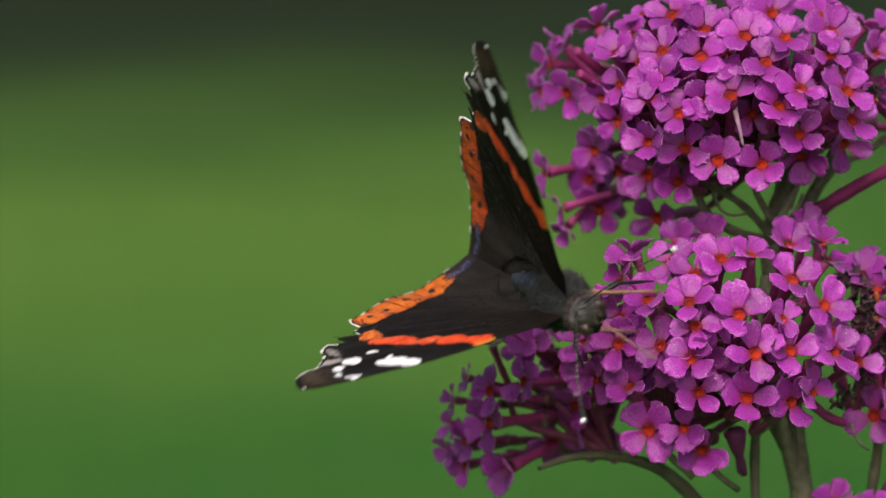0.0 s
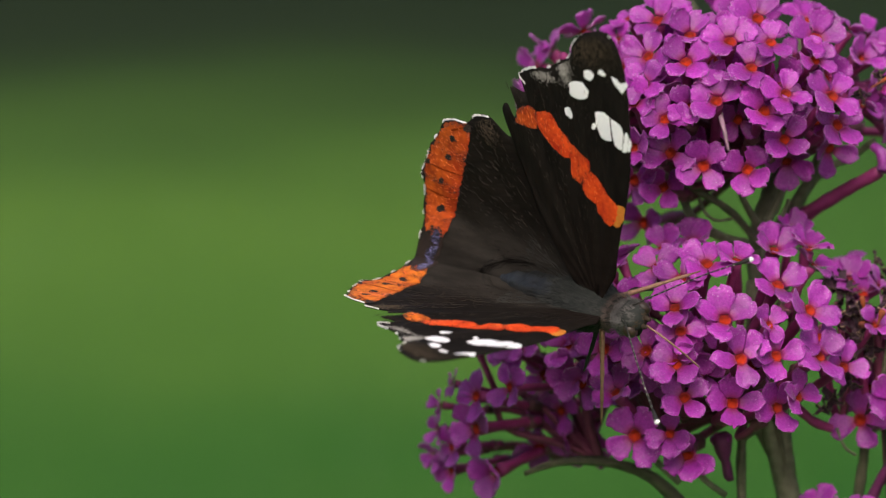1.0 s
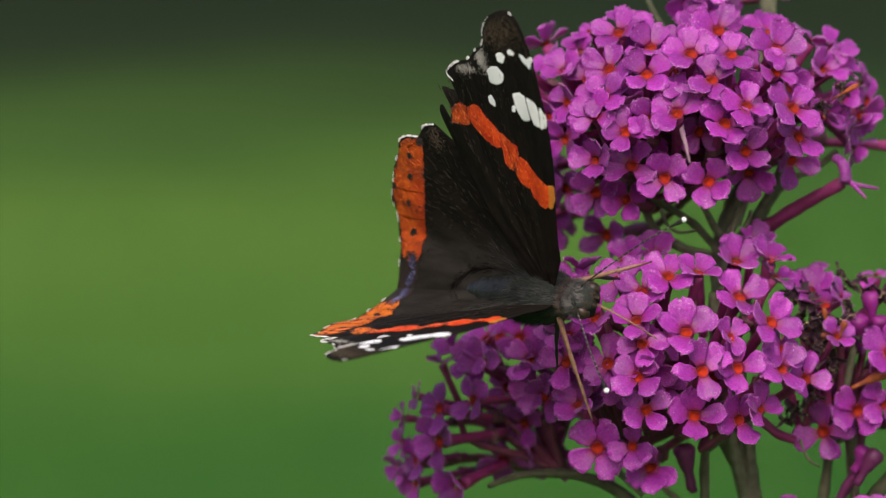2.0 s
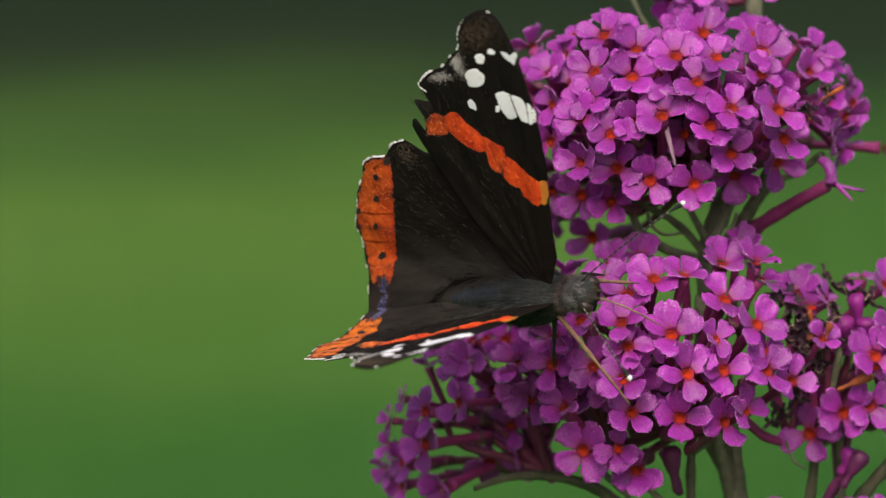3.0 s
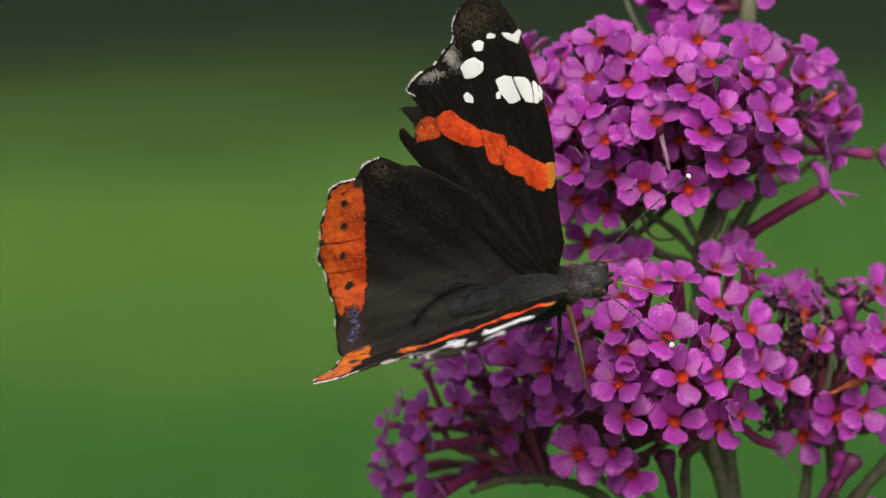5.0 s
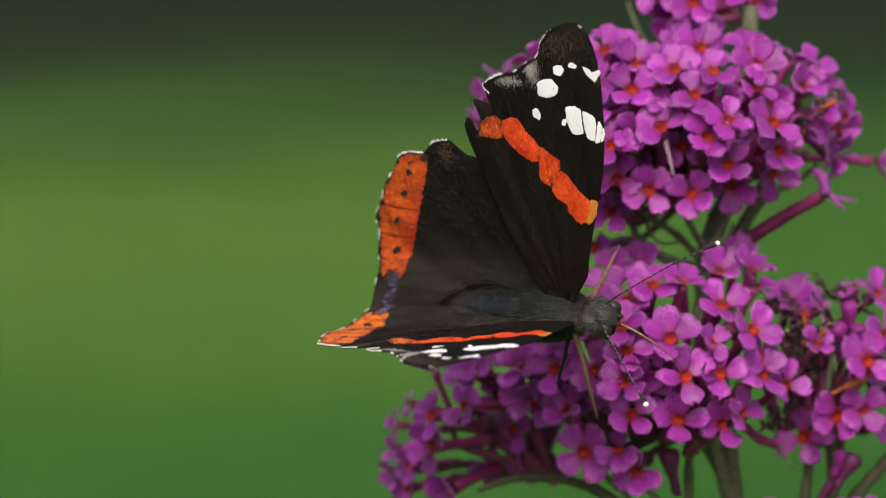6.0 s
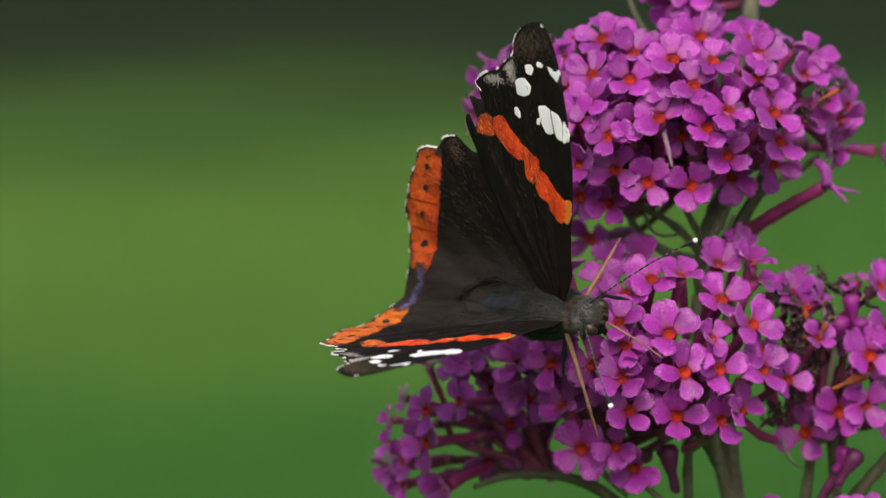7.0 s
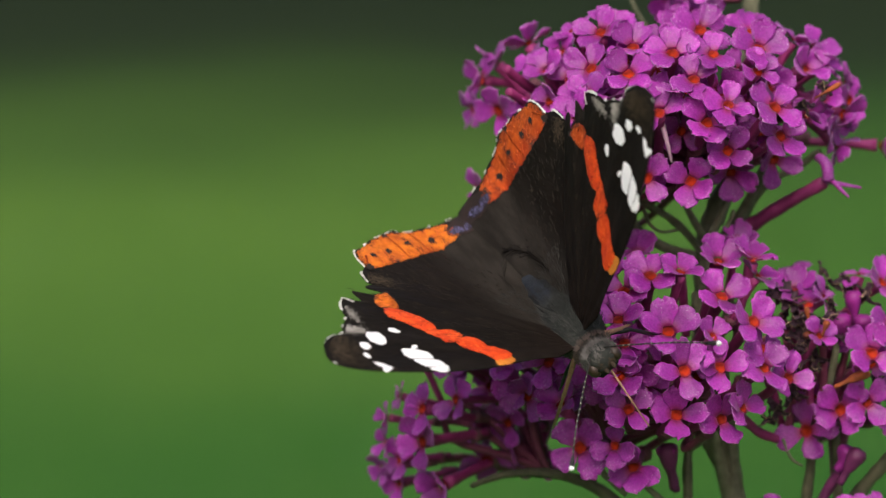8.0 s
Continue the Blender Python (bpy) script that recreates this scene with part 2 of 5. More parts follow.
HEAD_FUR = material("head_fur", (0.022, 0.020, 0.019), (0.15, 0.14, 0.135), 900, 0.6, 0.0, spec=0.2)
FACE_FUR = material("face_fur", (0.020, 0.014, 0.009), (0.085, 0.058, 0.036), 900, 0.7, 0.0, spec=0.1)
PALP = material("palp_scales", (0.012, 0.009, 0.007), (0.042, 0.030, 0.021), 1200, 0.7, 0.3, spec=0.1)
COLLAR = material("collar_hair", (0.03, 0.022, 0.019), (0.10, 0.078, 0.068), 900, 0.7, 0.0, spec=0.1)
BASE_HAIR = material("base_hair", (0.010, 0.010, 0.009), (0.024, 0.024, 0.021), 1200, 0.6, 0.0, spec=0.2)
TUFT = material("edge_tufts", (0.50, 0.50, 0.48), (0.85, 0.85, 0.84), 2500, 0.7, 0.0, spec=0.1)
# hair colour taken down to near-black to paint the shaded fold
CREASE_SHADE = material("crease_shade_hair", (0.0025, 0.002, 0.0018), (0.011, 0.0095, 0.0085), 1500, 0.8, 0.0, spec=0.02)
COSTA = material("costal_scales", (0.30, 0.085, 0.012), (0.66, 0.24, 0.035), 1500, 0.65, 0.3, spec=0.2)
STREAK = material("loose_scales", (0.008, 0.0065, 0.005), (0.030, 0.024, 0.018), 1500, 0.7, 0.2, spec=0.1)
# inner field: its own brown, plus painted light where the fold faces the sky
HIND_SCALES = brown_inside(material("hindwing_scales", (0.0062, 0.0052, 0.0045), (0.0145, 0.0118, 0.0095), 1500, 0.7, 0.4, stretch=(0.35, 1, 1), speck=(0.024, 0.02, 0.015), spec=0.05), (0.0165, 0.0145, 0.0122), (0.030, 0.0265, 0.0225), 0.0048, 0.0022, 0.10)
FORE_SCALES = brown_inside(WING_DARK, (0.007, 0.005, 0.004), (0.018, 0.013, 0.010), 0.006, 0.006, -0.4)


# ---- shared building ----
def part(name, bm, mat, parent, label="", m=None):
    """Links a bmesh as one mesh object under a thing or a part."""
    me = bpy.data.meshes.new(name)
    bm.to_mesh(me)
    bm.free()
    for f in me.polygons:
        f.use_smooth = True
    me.materials.append(mat)
    return joined(name, me, parent, label, m)


def joined(name, me, parent, label="", m=None):
    ob = new(name, me)
    ob.parent = parent
    if m is not None:
        ob.matrix_basis = m
    if label:
        ob["label"] = label
    return ob


def curve_points(pts, steps, closed=False):
    """A smooth line through the points."""
    pts = [Vector(p) for p in pts]
    n, out = len(pts), []
    for i in range(n if closed else n - 1):
        a, b, c, d = (pts[k % n] if closed else pts[min(max(k, 0), n - 1)] for k in (i - 1, i, i + 1, i + 2))
        for s in range(steps):
            x = s / steps
            out.append(0.5 * (2 * b + (c - a) * x + (2 * a - 5 * b + 4 * c - d) * x * x + (3 * b - a - 3 * c + d) * x ** 3))
    if not closed:
        out.append(pts[-1])
    return out


def add_tube(bm, line, radius, sides=8, wobble=0.0, flat=1.0):
    """A tube along line; radius(0..1) in metres."""
    rings, n = [], len(line)
    side = Vector((0.31, 0.52, 0.79))
    for i, p in enumerate(line):
        ahead = (line[min(i + 1, n - 1)] - line[max(i - 1, 0)]).normalized()
        u = (side - ahead * side.dot(ahead)).normalized()
        v = ahead.cross(u)
        side = u
        r = radius(i / (n - 1))
        ring = []
        for k in range(sides):
            a = 2 * math.pi * k / sides
            q = r * (1 + wobble * noise.noise(p * 900 + Vector((k * 3.1, 0, 0))))
            ring.append(bm.verts.new(p + (u * math.cos(a) + v * math.sin(a) * flat) * q))
        rings.append(ring)
    for a, b in zip(rings, rings[1:]):
        for k in range(sides):
            bm.faces.new((a[k], a[(k + 1) % sides], b[(k + 1) % sides], b[k]))
    bm.faces.new(rings[0][::-1])
    bm.faces.new(rings[-1])


def add_sheet(bm, rows, thick):
    """A sheet with thickness from rows of points; thick is a vector or a length along z."""
    t = thick if isinstance(thick, Vector) else Vector((0, 0, thick))
    top = [[bm.verts.new(p) for p in r] for r in rows]
    low = [[bm.verts.new(p - t) for p in r] for r in rows]
    n, m = len(rows), len(rows[0])
    for i in range(n - 1):
        for j in range(m - 1):
            bm.faces.new((top[i][j], top[i + 1][j], top[i + 1][j + 1], top[i][j + 1]))
            bm.faces.new((low[i][j], low[i][j + 1], low[i + 1][j + 1], low[i + 1][j]))
    rim = [(i, 0) for i in range(n)] + [(n - 1, j) for j in range(1, m)] + [(i, m - 1) for i in range(n - 2, -1, -1)] + [(0, j) for j in range(m - 2, 0, -1)]
    for (a, b), (c, d) in zip(rim, rim[1:] + rim[:1]):
        bm.faces.new((top[a][b], low[a][b], low[c][d], top[c][d]))


def add_ball(bm, centre, size, seg=16, rings=10, rough=0.0):
    made = bmesh.ops.create_uvsphere(bm, u_segments=seg, v_segments=rings, radius=1.0)["verts"]
    for v in made:
        q = 1 + rough * noise.noise(v.co * 3.3 + Vector(centre) * 500)
        v.co = Vector((v.co.x * size[0], v.co.y * size[1], v.co.z * size[2])) * q + Vector(centre)


# ---- ground, lawn and hedge ----
def build_ground():
    bm = bmesh.new()
    n = 24
    grid = [[bm.verts.new((math.copysign(abs(x) ** 3, x) * 2000, math.copysign(abs(y) ** 3, y) * 2000, 0)) for x in [2 * i / n - 1 for i in range(n + 1)]] for y in [2 * j / n - 1 for j in range(n + 1)]]
    for a, b in zip(grid, grid[1:]):
        for i in range(n):
            bm.faces.new((a[i], a[i + 1], b[i + 1], b[i]))
    tagged(part("ground", bm, LAWN, None), "mown green lawn reaching into the distance", "lawn", kind="structure")
    rng = random.Random(5)
    verts, faces = [], []
    for _ in range(5000):
        x, y = rng.uniform(-2.2, 2.2), rng.uniform(3.5, 10.0)
        h, a, lean = rng.uniform(0.03, 0.07), rng.uniform(0, 6.28), rng.uniform(-0.03, 0.03)
        dx, dy = 0.004 * math.cos(a), 0.004 * math.sin(a)
        k = len(verts)
        verts += [(x - dx, y - dy, 0), (x + dx, y + dy, 0), (x + lean, y + lean * 0.6, h)]
        faces.append((k, k + 1, k + 2))
    me = bpy.data.meshes.new("grass")
    me.from_pydata(verts, [], faces)
    me.materials.append(BLADES)
    tagged(new("grass", me), "short green grass blades of the lawn", "grass", kind="stuff")


def build_hedge():
    rng = random.Random(8)
    verts, faces = [], []
    for _ in range(26000):
        x = rng.uniform(-7, 7)
        z = 1.9 * rng.random() ** 0.8
        bulge = 0.35 * noise.noise(Vector((x * 0.9, z * 1.3, 2.0)))
        y = 15.4 + bulge - 0.25 * math.sin(min(z, 1.9) * 1.6) + rng.uniform(-0.05, 0.9) * rng.random()
        c = Vector((x, y, z))
        u = Vector((rng.uniform(-1, 1), rng.uniform(-1, 1), rng.uniform(-1, 1))).normalized()
        v = u.cross(Vector((rng.uniform(-1, 1), rng.uniform(-1, 1), rng.uniform(-1, 1)))).normalized()
        s = rng.uniform(0.03, 0.06)
        k = len(verts)
        verts += [c - u * s, c + v * s * 0.5, c + u * s, c - v * s * 0.5]
        faces.append((k, k + 1, k + 2, k + 3))
    me = bpy.data.meshes.new("hedge")
    me.from_pydata(verts, [], faces)
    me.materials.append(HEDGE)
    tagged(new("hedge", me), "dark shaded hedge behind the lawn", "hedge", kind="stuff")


build_ground()
build_hedge()


# ---- the buddleia: one bush that sways about its foot ----
FOOT = Vector((0.028, 0.03, 0.0))
bush = tagged(new("buddleia"), "butterfly bush branch with magenta flower heads and some withered florets", "flowering shrub")
bush.matrix_basis = Matrix.Translation(FOOT)


def spot(u, v, w):
    """From millimetres right, up and towards the lens to the bush's own space."""
    return VIEW @ Vector((u * MM, v * MM, w * MM)) - FOOT


def petal_mesh(seed):
    """One lobe: a crinkled, unevenly nicked leaf that narrows to the throat."""
    rng = random.Random(seed)
    bm = bmesh.new()
    length, width = rng.uniform(2.4, 2.95), rng.uniform(1.1, 1.48)
    cup, curl, twist = rng.uniform(0.0, 0.5), rng.uniform(-0.7, 0.4), rng.uniform(-0.25, 0.25)
    skew, fold = rng.uniform(-0.25, 0.25), rng.uniform(0.15, 0.6)
    rows = []
    for i in range(12):
        s = i / 11
        half = width * (0.40 + 0.60 * math.sin(min(1.0, s * 1.35) * math.pi / 2) ** 1.3) * math.sqrt(max(0.0, 1 - max(0.0, (s - 0.5) / 0.515) ** 3.2))
        row = []
        for j in range(9):
            q = j / 4 - 1
            edge = max(abs(q), s)
            ruffle = 0.08 * edge ** 3 * math.sin(6 * q + 5 * s + seed * 1.7) + 0.20 * edge ** 2 * noise.noise(Vector((s * 3.6, q * 2.3, seed * 3.7)))
            nick = 0.26 * s ** 4 * noise.noise(Vector((q * 2.6, seed * 1.9, 0.5))) + 0.22 * s ** 6 * noise.noise(Vector((q * 5.0, seed * 4.9, 2.5)))
            side_nick = 1 + 0.2 * abs(q) ** 3 * noise.noise(Vector((s * 6, q, seed * 2.3)))
            notch = -0.22 * s ** 5 * math.exp(-((q - skew) / 0.35) ** 2)
            z = cup * s * s * 0.7 + curl * max(0.0, s - 0.45) ** 2 * 2.4 + fold * q * q * half * 0.5 + twist * q * s + ruffle
            row.append(Vector((0.6 + length * s + nick + notch - 0.1 * q * q * s, q * half * side_nick + skew * s * s * 0.6, z)) * MM)
        rows.append(row)
    add_sheet(bm, rows, 0.08 * MM)
    flat = 2 * (len(rows) - 1) * (len(rows[0]) - 1)
    me = bpy.data.meshes.new("petal")
    bm.to_mesh(me)
    bm.free()
    for f in me.polygons:
        f.use_smooth = f.index < flat
        f.material_index = 0 if f.index < flat else 1
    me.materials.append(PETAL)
    me.materials.append(RIM)
    return me


def tube_mesh(seed, length):
    bm = bmesh.new()
    bend = random.Random(seed).uniform(-0.7, 0.7)
    line = [Vector((bend * (k / 9) ** 2, 0, -0.4 - (length - 0.4) * k / 9)) * MM for k in range(10)]
    add_tube(bm, line, lambda s: MM * (0.80 - 0.30 * min(1, s * 4) + 0.06 * math.sin(s * 3)), 9, 0.1)
    bm.normal_update()
    me = bpy.data.meshes.new("floret")
    bm.to_mesh(me)
    bm.free()
    for f in me.polygons:
        f.use_smooth = True
    me.materials.append(TUBE)
    return me


def throat_mesh():
    bm = bmesh.new()
    rings = []
    for r, z in ((1.22, 0.06), (1.08, 0.10), (0.86, 0.02), (0.55, -0.22), (0.25, -0.42)):
        rings.append([bm.verts.new(Vector((r * (1 + 0.07 * math.sin(4 * a * math.tau / 14)) * math.cos(a * math.tau / 14), r * (1 + 0.07 * math.cos(3 * a * math.tau / 14)) * math.sin(a * math.tau / 14), z)) * 0.58 * MM) for a in range(14)])
    for a, b in zip(rings, rings[1:]):
        for k in range(14):
            bm.faces.new((a[k], a[(k + 1) % 14], b[(k + 1) % 14], b[k]))
    bm.faces.new(rings[-1])
    me = bpy.data.meshes.new("throat")
    bm.to_mesh(me)
    bm.free()
    me.materials.append(THROAT)
    for f in me.polygons:
        f.use_smooth = True
    return me


def calyx_mesh():
    bm = bmesh.new()
    line = [Vector((0, 0, -k / 6 * 2.4)) * MM for k in range(7)]
    add_tube(bm, line, lambda s: MM * (0.85 - 0.1 * s - 0.45 * s ** 4 + 0.08 * math.sin(9 * s)), 8, 0.25)
    me = bpy.data.meshes.new("calyx")
    bm.to_mesh(me)
    bm.free()
    me.materials.append(CALYX)
    for f in me.polygons:
        f.use_smooth = True
    return me


PETALS = [petal_mesh(k) for k in range(28)]
TUBES = [tube_mesh(k, 8.0 + 0.6 * k) for k in range(4)]
THROAT_MESH, CALYX_MESH = throat_mesh(), calyx_mesh()
rng = random.Random(21)


def floret(u, v, w, azimuth, tilt, roll, size, hub, lobes=()):
    """One four-lobed flower facing away from the lens axis by tilt towards azimuth (degrees), on a pedicel that runs to the hub; lobes: the bearings of its petals, where they are known."""
    a, b = radians(azimuth), radians(tilt)
    face = VIEW.to_3x3() @ Vector((math.sin(b) * math.cos(a), math.sin(b) * math.sin(a), math.cos(b)))
    turn = face.to_track_quat("Z", "Y").to_matrix().to_4x4()
    right = turn.to_3x3().inverted() @ (VIEW.to_3x3() @ Vector((1, 0, 0)))
    base = math.degrees(math.atan2(right.y, right.x))
    place = Matrix.Translation(spot(u, v, w)) @ turn @ pose(0, 0, 0, 0, 0, base + roll) @ Matrix.Diagonal((size, size, size, 1))
    pick = rng.randrange(4)
    f = joined("floret", TUBES[pick], bush, "", place)
    lift = rng.uniform(12, 34) if lobes else rng.uniform(0, 36)
    for k in range(4):
        ang = 90 * k + rng.uniform(-12, 12)
        up = lift + rng.uniform(-12, 12) + (0 if lobes else (45 if rng.random() < 0.07 else 0) - (30 if rng.random() < 0.1 else 0))
        if lobes:
            seen = VIEW.to_3x3().inverted() @ (turn @ pose(0, 0, 0, 0, 0, base + roll)).to_3x3()
            best = 9.0
            for g in range(0, 360, 3):
                d = seen @ Vector((math.cos(radians(up)) * math.cos(radians(g)), math.cos(radians(up)) * math.sin(radians(g)), math.sin(radians(up))))
                off = abs((math.atan2(d.y, d.x) - radians(lobes[k]) + math.pi) % math.tau - math.pi) + (0.5 if math.hypot(d.x, d.y) < 0.45 else 0)
                if off < best:
                    best, ang = off, g
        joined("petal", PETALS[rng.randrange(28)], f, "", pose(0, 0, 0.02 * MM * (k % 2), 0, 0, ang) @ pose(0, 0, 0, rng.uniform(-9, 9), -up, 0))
    joined("throat", THROAT_MESH, f, "", pose(0, 0, 0.0001))
    length = 8.0 + 0.6 * pick
    joined("calyx", CALYX_MESH, f, "", pose(0, 0, -(length - 1.6) * MM))
    start = place @ Vector((0, 0, -length * MM))
    away = (place.to_3x3() @ Vector((0, 0, -1))).normalized()
    end = spot(*hub)
    gap = (end - start).length
    inv = place.inverted()
    line = curve_points([inv @ p for p in (start - away * MM * 0.5, start + away * gap * 0.25, start.lerp(end, 0.6) + away * gap * 0.08, end)], 4)
    bm = bmesh.new()
    add_tube(bm, line, lambda s: MM * (0.38 + 0.2 * s) / size, 6, 0.15)
    part("pedicel", bm, PEDICEL, f)
    return f


def cyme(hub, rows):
    for u, v, w, azimuth, tilt, roll, size, *lobes in rows:
        floret(u, v, w, azimuth, tilt, roll, size, hub, *lobes)


def fillers(hub, count, middle, reach, depth):
    """Florets deeper in the head, between the outer ones."""
    for _ in range(count):
        a, r = rng.uniform(0, math.tau), math.sqrt(rng.random()) * 0.9
        x, y = r * math.cos(a), r * math.sin(a)
        w = depth[0] + depth[1] * math.sqrt(1 - r * r)
        lean_x, lean_y = 0.8 * x + rng.uniform(-0.3, 0.3), 0.8 * y + 0.2 + rng.uniform(-0.3, 0.3)
        floret(middle[0] + x * reach[0], middle[1] + y * reach[1], w, math.degrees(math.atan2(lean_y, lean_x)), math.degrees(math.atan(math.hypot(lean_x, lean_y))), rng.uniform(0, 90), rng.uniform(0.85, 1.05), hub)


def limb(name, pts, r0, r1, mat=STALK, steps=6, label=""):
    bm = bmesh.new()
    add_tube(bm, curve_points([spot(*p) for p in pts], steps), lambda s: MM * (r0 + (r1 - r0) * s) * (1 + 0.05 * math.sin(23 * s)), 10, 0.18)
    return part(name, bm, mat, bush, label)


def bud(u, v, w, azimuth, length, width, mat=BUD, name="bud"):
    bm = bmesh.new()
    a = radians(azimuth)
    p, d = spot(u, v, w), VIEW.to_3x3() @ Vector((math.cos(a), math.sin(a), 0.2))
    line = [p - d * MM * length * (1 - k / 8) for k in range(9)]
    add_tube(bm, line, lambda s: MM * width * (0.42 + 0.58 * math.sin(min(1, max(0.0, s - 0.35) * 2.2) * math.pi / 2) - 0.75 * max(0.0, s - 0.86) ** 2 * 40 * 0.55), 9, 0.2)
    return part(name, bm, mat, bush)


def dry_petal_mesh(seed):
    """A crumpled, shrunken lobe."""
    r = random.Random(100 + seed)
    bm = bmesh.new()
    bend, wide = r.uniform(-1.2, 1.2), r.uniform(0.35, 0.8)
    rows = []
    for i in range(10):
        s = i / 9
        row = []
        for j in range(5):
            q = j / 2 - 1
            p = Vector((s * 2.3, q * wide * (1 - 0.5 * s * s), bend * s * s + 0.5 * q * q))
            p += Vector([0.75 * s * noise.noise(p * 1.5 + Vector((seed * 7.1, k * 11.0, 0))) for k in range(3)])
            row.append(p * MM)
        rows.append(row)
    add_sheet(bm, rows, 0.2 * MM)
    me = bpy.data.meshes.new("withered_petal")
    bm.to_mesh(me)
    bm.free()
    for f in me.polygons:
        f.use_smooth = True
    me.materials.append(DRY)
    me.materials.append(DRY_RIM)
    for f in me.polygons:
        f.material_index = 0 if f.index < 72 else 1
    return me


DRY_PETALS = [dry_petal_mesh(k) for k in range(8)]


def withered(u, v, w, size, seed):
    """A shrivelled brown floret: a pinched tube with crumpled lobes."""
    r = random.Random(seed)
    bm = bmesh.new()
    line = [Vector((0.25 * math.sin(k), 0.2 * math.cos(k * 1.3), 0.3 - 0.6 * k)) * MM for k in range(7)]
    add_tube(bm, line, lambda s: MM * (0.34 + 0.12 * math.sin(9 * s)), 7, 0.5)
    place = Matrix.Translation(spot(u, v, w)) @ VIEW.to_3x3().to_4x4() @ pose(0, 0, 0, r.uniform(-50, 50), r.uniform(-50, 50), r.uniform(0, 360)) @ Matrix.Diagonal((size * 0.62, size * 0.62, size * 0.62, 1))
    dry = part("withered_floret", bm, DRY, bush, "shrivelled brown floret", place)
    for k in range(4):
        joined("withered_petal", DRY_PETALS[r.randrange(8)], dry, "", pose(0, 0, 0, 0, 0, 90 * k + r.uniform(-30, 30)) @ pose(0, 0, 0, r.uniform(-40, 40), r.uniform(-70, 30), 0))


cyme((30.8, 9.8, -22), [  # upper crown
    (17, 23.8, -10, 102, 40, 43, 1, (165, 75, 10, 215)),
    (20.4, 22, -6.8, 102, 42, 32, 1, (125, 60, 290, 200)),
    (24.6, 21.2, -3.9, 85, 36, 79, 1.08, (160, 95, 40, 215)),
    (27.9, 24, -8, 75, 36, 50, 1.1, (150, 60, 200, 330)),
    (29.1, 21.1, -4.1, 86, 39, 53, 0.95, (85, 150, 325, 230)),
    (26.9, 18.3, -3.1, 88, 33, 62, 1, (100, 45, 205, 290)),
    (34.3, 21.8, -6.7, 56, 40, 66, 1.1, (75, 150, 20, 260)),
    (34.1, 19.3, -5.4, 55, 35, 28, 0.85, (100, 40, 190, 335)),
    (30.6, 15.4, -2, 76, 28, 61, 1, (80, 165, 245, 345)),
    (35.9, 15.3, -4.7, 52, 36, 54, 1.12, (55, 140, 330, 215)),
    (28.3, 13.5, -2.4, 72, 23, 45, 1.05, (215, 130, 20, 300)),
    (36.7, 12.2, -7.2, 34, 31, 62, 1.05, (140, 40, 320, 235)),
    (30.7, 10.5, -5, 56, 15, 42, 1, (150, 50, 225, 330)),
])
cyme((29.5, 9.1, -22), [  # upper face
    (23, 14.6, -2.2, 97, 30, 63, 1.05, (150, 215, 30, 85)),
    (19.8, 18.9, -4.1, 101, 35, 37, 1.05, (130, 40, 215, 320)),
    (15.8, 19.6, -6.4, 124, 34, 65, 1, (150, 75, 355, 215)),
    (14.2, 14.6, -5, 124, 25, 63, 1, (155, 75, 205, 340)),
    (17.5, 12.6, -3.6, 132, 21, 74, 0.95, (175, 110, 15, 250)),
    (20, 13.9, -3.5, 114, 19, 46, 0.9, (120, 200, 30, 290)),
    (14.4, 9.6, -7.1, 162, 27, 71, 0.95, (170, 100, 25, 255)),
    (18.3, 9, -6.8, 137, 24, 7, 1, (200, 325, 60, 130)),
])
cyme((29.5, 9.1, -22), [  # upper face
    (21.9, 7.6, -6, 142, 12, 22, 1, (110, 45, 300, 210)),
    (26.8, 7.2, -6.4, 60, 7, 70, 1, (150, 60, 325, 250)),
    (14.6, 6.1, -12.6, 181, 20, 57, 1, (215, 140, 30, 300)),
    (17.9, 5.3, -11.8, 164, 19, 19, 1, (200, 290, 130, 30)),
    (16.4, 1.4, -26.4, -170, 26, 35, 1.05, (145, 210, 310, 20)),
    (24.0, 17.4, -3.0, 84, 24, 18, 0.85),
    (15.2, 16.6, -4.9, 117, 27, 50, 0.9),
])
cyme((25.7, 11.1, -24), [  # upper left
    (9.6, 9.6, -36.0, 190, 45, 23, 0.92),
    (8.7, 6.2, -37.0, 200, 40, 55, 0.9),
    (10.9, 2.8, -34.0, 215, 40, 9, 0.92),
    (11.2, 19.7, -14.7, 120, 50, 20, 0.95),
    (9.7, 20.7, -19.0, 150, 60, 59, 0.85),
    (9.2, 23.3, -24.3, 120, 105, 30, 0.95),
    (12.8, 21.9, -16.3, 110, 55, 47, 0.8),
    (14.1, 24.4, -17.0, 120, 60, 45, 0.8),
    (5.6, 21.4, -30.9, 130, 75, 29, 0.9),
    (3.9, 19.4, -30.5, 175, 60, 48, 0.95),
    (5.8, 15.7, -24.2, 200, 45, 22, 1.0),
])
